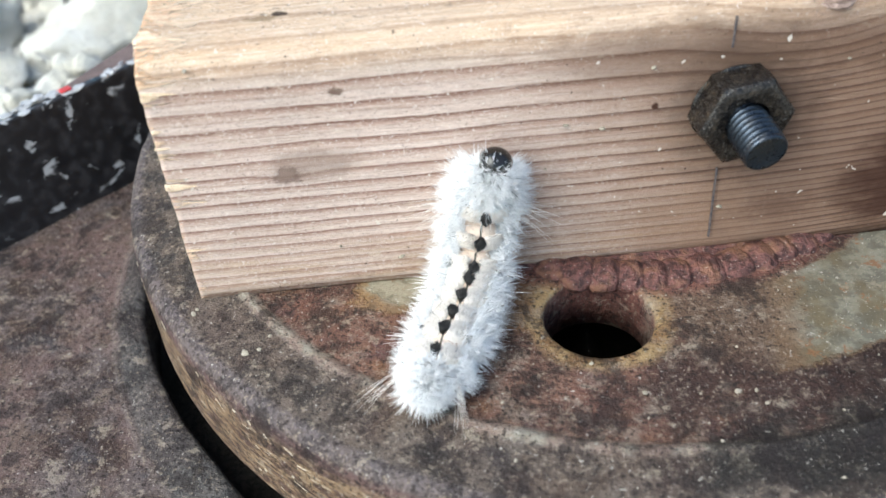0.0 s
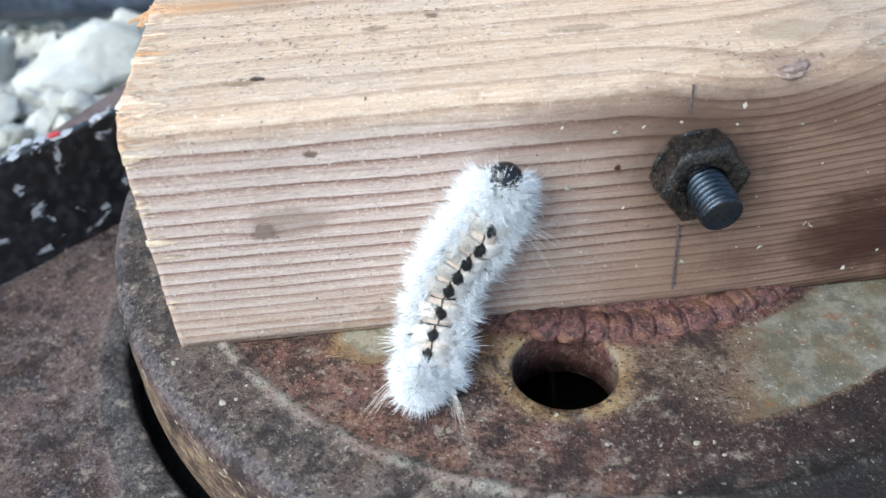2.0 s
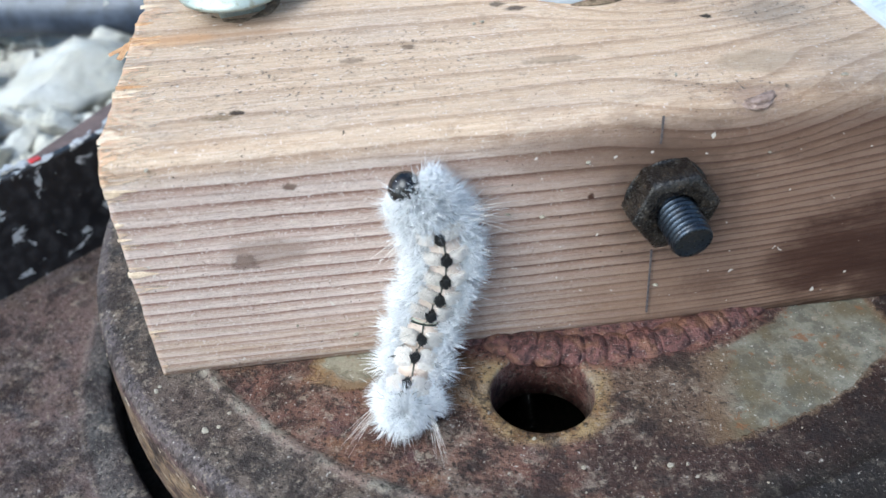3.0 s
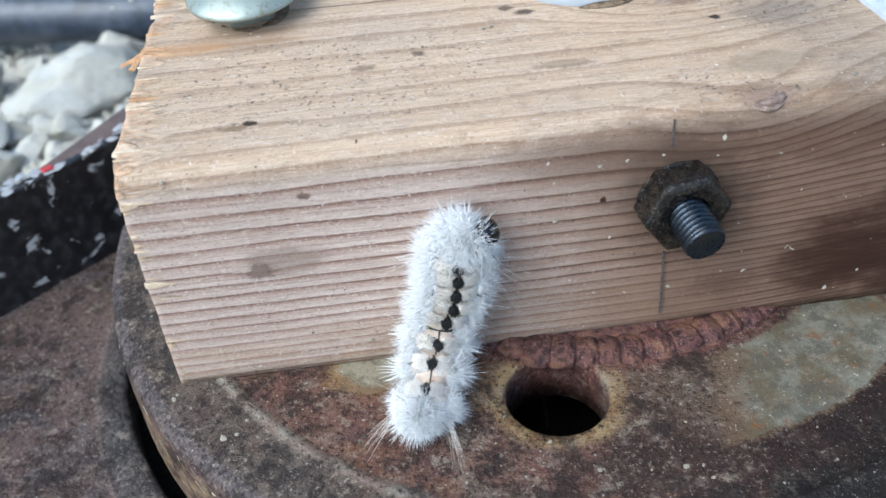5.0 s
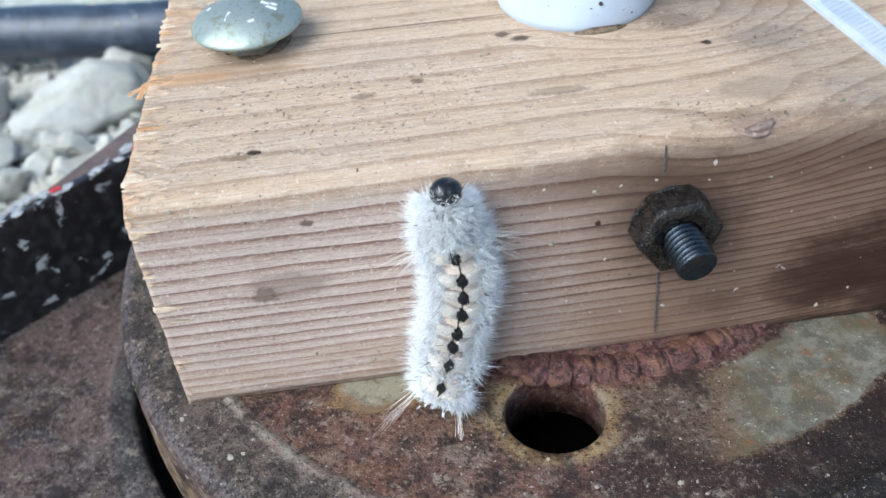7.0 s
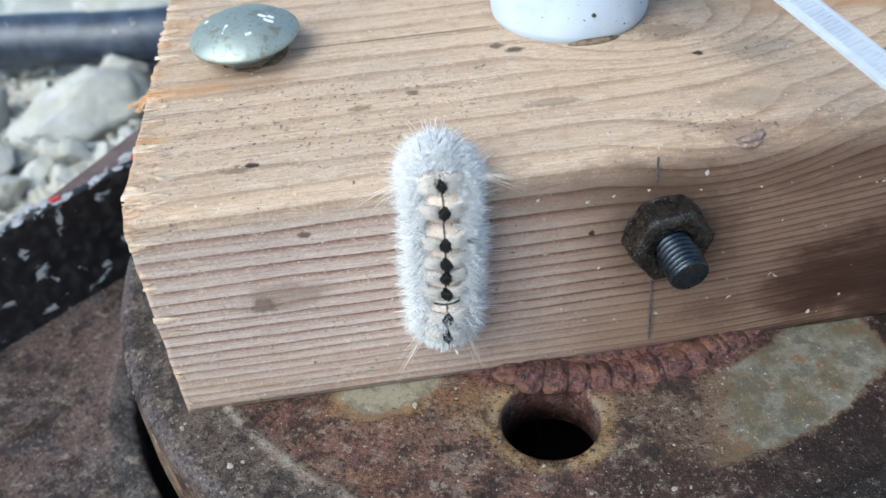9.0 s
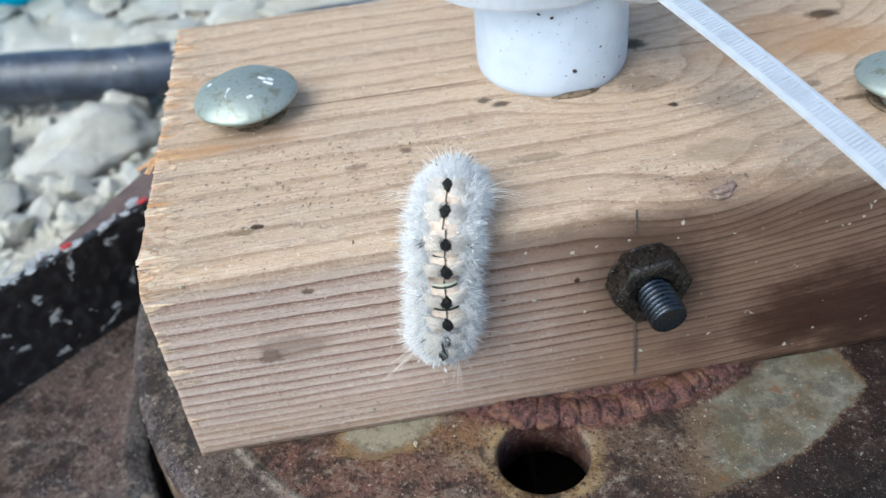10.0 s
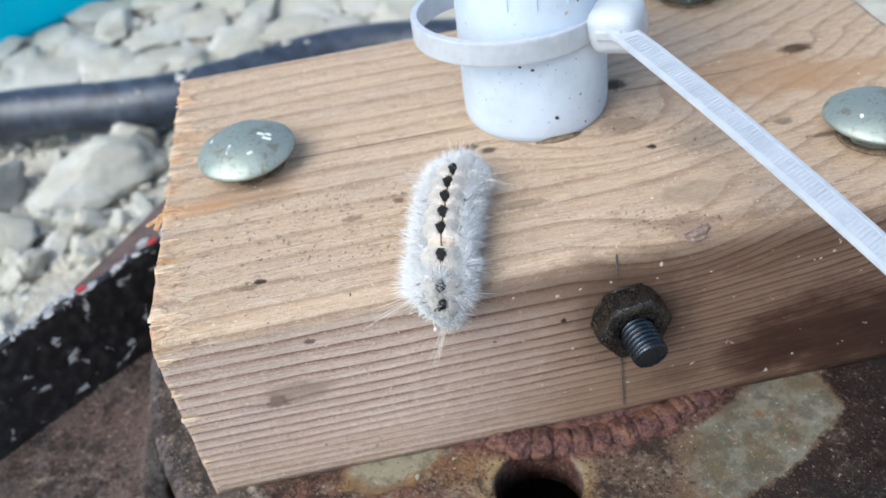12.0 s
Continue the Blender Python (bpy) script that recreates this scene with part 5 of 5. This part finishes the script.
def crawl_poses(row):
    """The pose of head, three front rings, eight back rings and tail, by one row."""
    flat = [Vector((row[1 + 2 * k], row[2 + 2 * k])) for k in range(10)]
    head, first = flat[0], flat[1]
    lead = (flat[1] - flat[2])
    lead = lead.normalized() * (first - head).length * 0.5 if lead.length > 0 else lead
    neck = []
    for u in (0.27, 0.52, 0.77):
        # from the head back to the first spotted ring, leaving it in the body's direction
        p = head * (1 - u) ** 2 + (first + lead) * 2 * u * (1 - u) + first * u * u
        neck.append(p)
    line = [head, *neck, *flat[1:]]
    solid = []
    for p in line:
        y, z, ny, nz = profile(p.y)
        lift = (1.2, 0.7, 0.3)[len(solid)] if len(solid) < 3 and row[0] < 8 else 0.0
        solid.append((Vector((p.x, y + lift * ny, z + lift * nz)), Vector((0, ny, nz))))
    out = []
    for k, (p, up) in enumerate(solid):
        way = solid[max(k - 1, 0)][0] - solid[min(k + 1, len(solid) - 1)][0]
        if k == 0:
            way = p - solid[1][0]
        way.normalize()
        side = way.cross(up).normalized()
        top = side.cross(way)
        out.append(Matrix(((side.x, way.x, top.x, p.x * MM), (side.y, way.y, top.y, p.y * MM), (side.z, way.z, top.z, p.z * MM), (0, 0, 0, 1))))
    return out


def hairs(name, roots, ways, lengths, width, mat, droop, seed):
    """One mesh of tapered, slightly bent hairs; arrays in millimetres."""
    rng = np.random.RandomState(seed)
    roots, ways, lengths = np.array(roots), np.array(ways), np.array(lengths)[:, None]
    width = width * np.clip(1.4 - lengths * 0.1, 0.95, 1.3)
    ways = ways / np.linalg.norm(ways, axis=1, keepdims=True)
    side = np.cross(ways, rng.normal(size=ways.shape))
    side /= np.linalg.norm(side, axis=1, keepdims=True)
    other = np.cross(ways, side)
    bend = rng.normal(size=ways.shape) * 0.035 + np.array(droop)
    rings = []
    for f, w in ((0.0, 1.0), (0.62, 0.95)):
        mid = roots + ways * lengths * f + bend * lengths * f * f
        for k in range(3):
            a = 2 * math.pi * k / 3
            rings.append(mid + (side * math.cos(a) + other * math.sin(a)) * width * w * 0.5)
    rings.append(roots + ways * lengths + bend * lengths)
    verts = np.stack(rings, 1).reshape(-1, 3)
    one = [(k, (k + 1) % 3, 3 + (k + 1) % 3, 3 + k) for k in range(3)]
    tips = [(3 + k, 3 + (k + 1) % 3, 6) for k in range(3)]
    faces = [tuple(i + 7 * h for i in f) for h in range(len(roots)) for f in one + tips]
    return mesh_from(name, verts.tolist(), faces, mat)


def fan(rng, n, angle, y0, spread, lengths, lean=(0, 0, 0), rad=3.0, foot=0.45):
    """Hairs that fan out from one wart; angle: degrees from the back, to the right."""
    a = radians(angle)
    out = np.array([math.sin(a), 0, math.cos(a)])
    # hairs stand together in small bundles
    bundle = rng.randint(0, max(1, n // 5), n) if n > 20 else np.arange(n)
    m = bundle.max() + 1
    base, lean_out = rng.normal(size=(m, 3)) * foot, rng.normal(size=(m, 3)) * spread
    roots = out * rad * np.array([1, 1, 0.95]) + np.array([0, y0, 0]) + base[bundle] + rng.normal(size=(n, 3)) * 0.11
    ways = out + np.array(lean) + lean_out[bundle] + rng.normal(size=(n, 3)) * 0.14
    size = rng.uniform(*lengths, size=m)[bundle] * rng.uniform(0.8, 1.05, n)
    return roots, ways, size


def burst(rng, n, centre, foot, axis, open_to, lengths):
    """Straight hairs that radiate from one spot, to within open_to of the axis (1: a half ball)."""
    ways = rng.normal(size=(n * 4, 3))
    ways /= np.linalg.norm(ways, axis=1, keepdims=True)
    axis = np.array(axis) / np.linalg.norm(axis)
    ways = ways[ways @ axis > 1 - open_to][:n]
    roots = np.array(centre) + ways * 0.7 + rng.normal(size=ways.shape) * foot
    return roots, ways, rng.uniform(*lengths, size=len(ways))


def ring_hair(seed, kind):
    """White coat of one ring: 'collar', 'front', 'mid', 'last' or 'rear'."""
    rng = np.random.RandomState(seed)
    sets = []

    def star(n, angle, y0, spread, lengths, lean, rad=2.9, foot=0.28):
        # a wart with many middling hairs and a few long ones
        n, lo, hi = int(n * 1.45), lengths[0] * 0.92, lengths[1] * 0.92
        sets.append(fan(rng, int(n * 0.6), angle, y0, spread, (lo * 0.6, lo + 0.3 * (hi - lo)), lean, rad, foot * 1.8))
        sets.append(fan(rng, int(n * 0.62), angle, y0, spread * 1.15, (lo + 0.4 * (hi - lo), hi * 1.15), lean, rad, foot * 0.7))
        sets.append(fan(rng, max(2, n // 9), angle, y0, spread * 0.9, (hi * 1.05, hi * 1.35), lean, rad, foot * 0.6))

    for side in (-1, 1):
        for angle, n, lo, hi in ((62, 85, 1.2, 2.6), (72, 120, 1.8, 4.0), (92, 130, 2.0, 4.8), (115, 80, 1.8, 4.2)):
            lean, y0, rad = (0, rng.uniform(-0.05, 0.3), 0.1), rng.uniform(-0.5, 0.5), 2.9
            if kind == "collar":
                lean, lo, hi, rad = (side * 0.1, 0.05, 0.1), lo * 1.0, hi * 0.85, 2.3
            elif kind == "front":
                lean, rad = (0, 0.1, 0.15), 2.5
            elif kind == "last":
                lean, lo, hi = (0, -0.15, 0.1), lo * 0.95, hi * 0.9
            elif kind == "rear":
                lean, lo, hi, rad = (0, -0.5, 0.05), lo * 0.8, hi * 0.72, 2.2
            star(n, side * angle, y0, 0.40, (lo, hi), lean, rad)
            star(n // 6, side * (angle - 4), y0 - 1.4, 0.40, (lo * 0.8, hi * 0.7), lean, rad)
            star(n // 6, side * (angle - 4), y0 + 1.4, 0.40, (lo * 0.8, hi * 0.7), lean, rad)
    if kind == "collar":
        for angle in (-50, -28, 28, 50):
            star(80, angle, -0.2, 0.40, (1.4, 2.6), (0, 0.15, 0.2), 2.1)
        star(70, 0, -1.0, 0.40, (1.0, 1.8), (0, 0.2, 0.4), 2.0)
        for angle in (-75, -45, -15, 15, 45, 75):
            star(38, angle, 1.0, 0.34, (1.3, 2.5), (0, 0.9, 0.25), 1.9)
    if kind in ("collar", "front"):
        sets.append(burst(rng, 420, (0, 0.2, 0.6), 0.7, (0, 0.25, 1), 1.0, (2.4, 4.2)))
    if kind == "mid":
        for side in (-1, 1):
            sets.append(burst(rng, 240, (side * 2.4, 0, 0.4), 0.5, (side, 0.05, 0.25), 0.6, (2.4, 4.7)))
    if kind == "front":
        for angle in (-24, 0, 24):
            star(90, angle, rng.uniform(-0.4, 0.4), 0.42, (1.1, 2.3), (0, 0.2, 0.3), 2.4)
    if kind == "last":
        for angle in (-100, -75, 75, 100):
            star(50, angle, -1.2, 0.42, (1.4, 3.0), (0, -0.1, 0.05), 2.7)
        for angle, back in ((0, -1.3), (-40, -1.1), (40, -1.1)):
            star(70, angle, -1.7, 0.45, (1.0, 1.9), (0, back, 0.3), 1.9, 0.5)
        for angle in (-70, -45, -22, 22, 45, 70):
            star(60, angle, -1.6, 0.40, (1.0, 2.0), (0, -0.5, 0.1), 2.5)
    if kind == "rear":
        for angle in (-62, -34, -10, 10, 34, 62):
            star(90, angle, -0.6, 0.42, (1.3, 2.8), (0, -0.7, 0.1), 2.0)
            star(40, angle, 0.9, 0.40, (1.2, 2.2), (0, -0.1, 0.1), 2.3)
        for angle in (-90, -45, 0, 45, 90):
            star(60, angle, -1.5, 0.45, (1.6, 4.0), (0, -1.3, 0.1), 1.2, 0.5)
        sets.append(burst(rng, 800, (0, -1.4, 0.7), 0.4, (0, -0.9, 0.3), 0.9, (2.6, 4.4)))
        sets.append(burst(rng, 300, (0, -0.8, 0.4), 0.6, (0, -0.9, 0.25), 1.1, (2.6, 4.8)))
    return [np.concatenate(c) for c in zip(*sets)]


def cream_hair(seed, reach):
    """Dense short brushes on both sides of the black tuft."""
    rng = np.random.RandomState(seed)
    n = int(1150 * reach)
    side = rng.choice((-1, 1), n)
    x = rng.uniform(0.5, 2.6, n)
    y = rng.uniform(-reach, reach * 0.7, n)
    keep = x + np.abs(y) * 0.7 > 0.85
    x, y, side = x[keep], y[keep], side[keep]
    roots = np.stack([side * x, y, 3.0 * np.sqrt(np.maximum(0.05, 1 - (x / 3.35) ** 2 - (y / 3.0) ** 2)) - 0.15], 1)
    ways = np.stack([side * (0.1 + 0.32 * x), 0.5 - 0.2 * y, 1.0 + 0 * x], 1) + rng.normal(size=(len(x), 3)) * 0.1
    lengths = (1.75 - 0.3 * np.abs(x - 1.3)) * rng.uniform(0.75, 1.05, len(x))
    return roots, ways, lengths


def skin_mesh(name, rx, ry, rz, mat, groove=0.0):
    bm = bmesh.new()
    bmesh.ops.create_uvsphere(bm, u_segments=24, v_segments=14, radius=1)
    for v in bm.verts:
        p = v.co
        v.co = Vector((p.x * rx, p.y * ry, p.z * rz * (1 if p.z > 0 else 0.9))) * MM
        if groove:
            v.co.z -= groove * MM * math.exp(-((p.x * rx) ** 2) / 0.12) * max(0, p.z)
    me = bpy.data.meshes.new(name)
    bm.to_mesh(me)
    bm.free()
    me.materials.append(mat)
    me.polygons.foreach_set("use_smooth", [True] * len(me.polygons))
    return me


def undercoat_mesh(name, small, seed):
    """The dense woolly sheath of one ring, under the long hair; the back stands clear of it."""
    bm = bmesh.new()
    bmesh.ops.create_icosphere(bm, subdivisions=5, radius=1)
    for v in bm.verts:
        p = v.co.copy()
        rough = 1 + 0.14 * noise.noise(p * 2.4 + Vector((seed, 0, 0))) + 0.10 * noise.noise(p * 6 + Vector((0, seed, 0))) + 0.06 * noise.noise(p * 15)
        v.co = Vector((p.x * 4.9 * rough, p.y * 2.1 * rough, p.z * 2.5 * (rough if abs(p.x) > 0.5 else 0.95))) * small * MM
    me = bpy.data.meshes.new(name)
    bm.to_mesh(me)
    bm.free()
    me.materials.append(WOOL)
    me.polygons.foreach_set("use_smooth", [True] * len(me.polygons))
    return me


def build_caterpillar():
    root = tagged(new("caterpillar"), "fluffy white tussock caterpillar with a black head and black back spots", "caterpillar")
    rings = []
    # head: two glossy lobes, a pale seam, mouthparts and short bristles
    bm = bmesh.new()
    bmesh.ops.create_uvsphere(bm, u_segments=32, v_segments=20, radius=1)
    for v in bm.verts:
        p = v.co.copy()
        q = Vector((p.x * 2.35, p.y * 1.95, p.z * 2.2))
        dent = math.exp(-((p.x / 0.16) ** 2)) * max(0, p.z * 0.7 + p.y * 0.4)
        q *= 1 - 0.10 * dent
        v.co = q * MM
    me = bpy.data.meshes.new("head")
    bm.to_mesh(me)
    bm.free()
    me.materials.append(HEAD)
    me.polygons.foreach_set("use_smooth", [True] * len(me.polygons))
    head = part("head", me, root, "glossy black two-lobed head")
    part("mouthparts", round_box("mouthparts", (1.3, 0.7, 0.8), HEAD_DULL, 0.3, 2, (0, 0.8, -1.5)), head, "small brown mouthparts")
    rng = np.random.RandomState(9)
    sets = [fan(rng, 10, a, 0.2, 0.5, (0.9, 1.7), (0, 0.4, 0), 1.9, 0.3) for a in (-70, -25, 25, 70)]
    r, w, ln = [np.concatenate(c) for c in zip(*sets)]
    part("bristles", hairs("bristles", r, w, ln, 0.05, HAIR, (0, 0, -0.1), 1), head)
    rings.append(head)
    skin = skin_mesh("skin", 3.35, 3.0, 3.0, SKIN, 0.15)
    front_skin = skin_mesh("front_skin", 2.15, 2.2, 2.15, PLAIN_SKIN)
    coats = {k: [hairs("coat", *ring_hair(20 + v + 10 * i, k), 0.085, HAIR, (0, 0, -0.05), v) for v in range(3)] for i, k in enumerate(("front", "mid", "rear", "last", "collar"))}
    cream = [hairs("cream_tuft", *cream_hair(70 + v, reach), 0.09, CREAM_HAIR, (0, 0, 0), v) for v, reach in enumerate((1.5, 1.5))]
    wool = [undercoat_mesh("undercoat", 1.0 if v < 2 else 0.78, 3 + v) for v in range(4)]

    def fold_band(name, y, rx, rz, thick, reach, mat):
        arc = [(rx * math.sin(radians(b)), y + 0.0012 * b * b / 10, rz * math.cos(radians(b))) for b in range(-reach, reach + 1, 4)]
        return sweep(name, arc, circle(thick, 6), mat, up=(0, 1, 0))

    fold_dark = fold_band("fold_line", 2.0, 3.1, 2.2, 0.15, 38, FOLD)
    fold_pale = fold_band("fold_rim", 2.42, 3.0, 1.97, 0.2, 38, FOLD_RIM)
    for k in range(1, 13):
        spotted, tail = 4 <= k <= 11, k == 12
        me = front_skin if k < 4 or tail else skin
        ring = part("body_ring" if not tail else "tail_ring", me, root)
        part("coat", coats["collar" if k == 1 else "front" if k < 4 else "rear" if tail else "last" if k == 11 else "mid"][k % 3], ring, "soft white hair coat")
        part("undercoat", wool[k % 2 + (0 if spotted else 2)], ring, "dense white woolly undercoat")
        if 6 < k < 11:
            part("fold_line", fold_dark, ring, "dark green line across the back fold")
            part("fold_rim", fold_pale, ring, "pale green rim of the fold")
        if k > 3 and not tail:
            part("cream_tuft", cream[k % 2], ring, "short cream back hair")
        rng = np.random.RandomState(100 + k)
        if spotted:
            n = 240
            wide = 0.56 if k in (4, 11) else 0.70
            # a ragged diamond
            u, v = rng.uniform(-1, 1, n * 3), rng.uniform(-1, 1, n * 3)
            skew = rng.uniform(-0.35, 0.35)
            inside = np.abs(u + skew * v) + np.abs(v) < 1.12
            u, v = u[inside][:n], v[inside][:n]
            n = len(u)
            spread_root = np.stack([u * wide * 1.12, v * 0.88, 2.75 + 0 * u], 1)
            w = rng.normal(size=(n, 3)) * 0.08 + np.array([0, 0, 1.0])
            part("black_tuft", hairs("black_tuft", spread_root, w, rng.uniform(1.25, 1.6, n), 0.2, BLACK_HAIR, (0, 0, 0), k), ring, "short black back tuft")
        # stray dark hairs in the white coat
        sets = [fan(rng, 2, a, 0, 0.35, (1.6, 3.0), (0, 0.1, 0), 3.0) for a in (-80, -50, 50, 80)]
        if tail:
            sets += [fan(rng, 7, a, -0.4, 0.35, (1.2, 2.2), (0, -0.5, 0.3), 2.6) for a in (-35, 0, 35)]
        if k == 1:
            sets += [fan(rng, 7, a, 1.2, 0.3, (1.0, 1.6), (0, 0.5, 0), 2.3) for a in (-40, 0, 40)]
        if spotted:
            sets += [fan(rng, 4, a, 0.2, 0.12, (0.6, 1.0), (0.9 * math.copysign(1, a), 0.3, 0), 3.2, 0.12) for a in (-21, 21) if rng.uniform() < 0.6]
            if k in (6, 10):
                sets += [fan(rng, 9, a, 0.4, 0.10, (1.8, 2.6), (0.9 * math.copysign(1, a), -0.9, 0.2), 3.3, 0.1) for a in (-48, 48)]
        r, w, ln = [np.concatenate(c) for c in zip(*sets)]
        part("dark_hair", hairs("dark_hair", r, w, ln, 0.075, BLACK_HAIR, (0, 0, 0), k), ring, "few dark stray hairs")
        # long pale pencils before and behind
        if k in (1, 3, 11):
            back = {1: 0.8, 3: -0.35, 11: -2.2}[k]
            sets = [fan(rng, 6, s * 50, 0, 0.25, (3.6, 6.0), (0, back, 0.1), 2.2, 0.3) for s in (-1, 1)] if k == 1 else [fan(rng, 12, s * 72, 0, 0.05, (8.5, 12.0), (s * 0.1, back, 0.0), 2.6, 0.2) for s in (-1, 1)]
            r, w, ln = [np.concatenate(c) for c in zip(*sets)]
            part("hair_pencil", hairs("hair_pencil", r, w, ln, 0.06, CREAM_HAIR, (0, -0.1, -0.12), k), ring, "long pale hair pencils")
        rings.append(ring)
    return root, rings


caterpillar, body_rings = build_caterpillar()


def motions():
    base = []
    for row in CRAWL:
        poses = crawl_poses(row)
        base.append((row[0], Matrix.Translation(poses[7].translation), poses))
    walk(caterpillar, [(t, m) for t, m, _ in base])
    for k, ring in enumerate(body_rings):
        walk(ring, [(t, m.inverted() @ poses[k]) for t, m, poses in base])


motions()
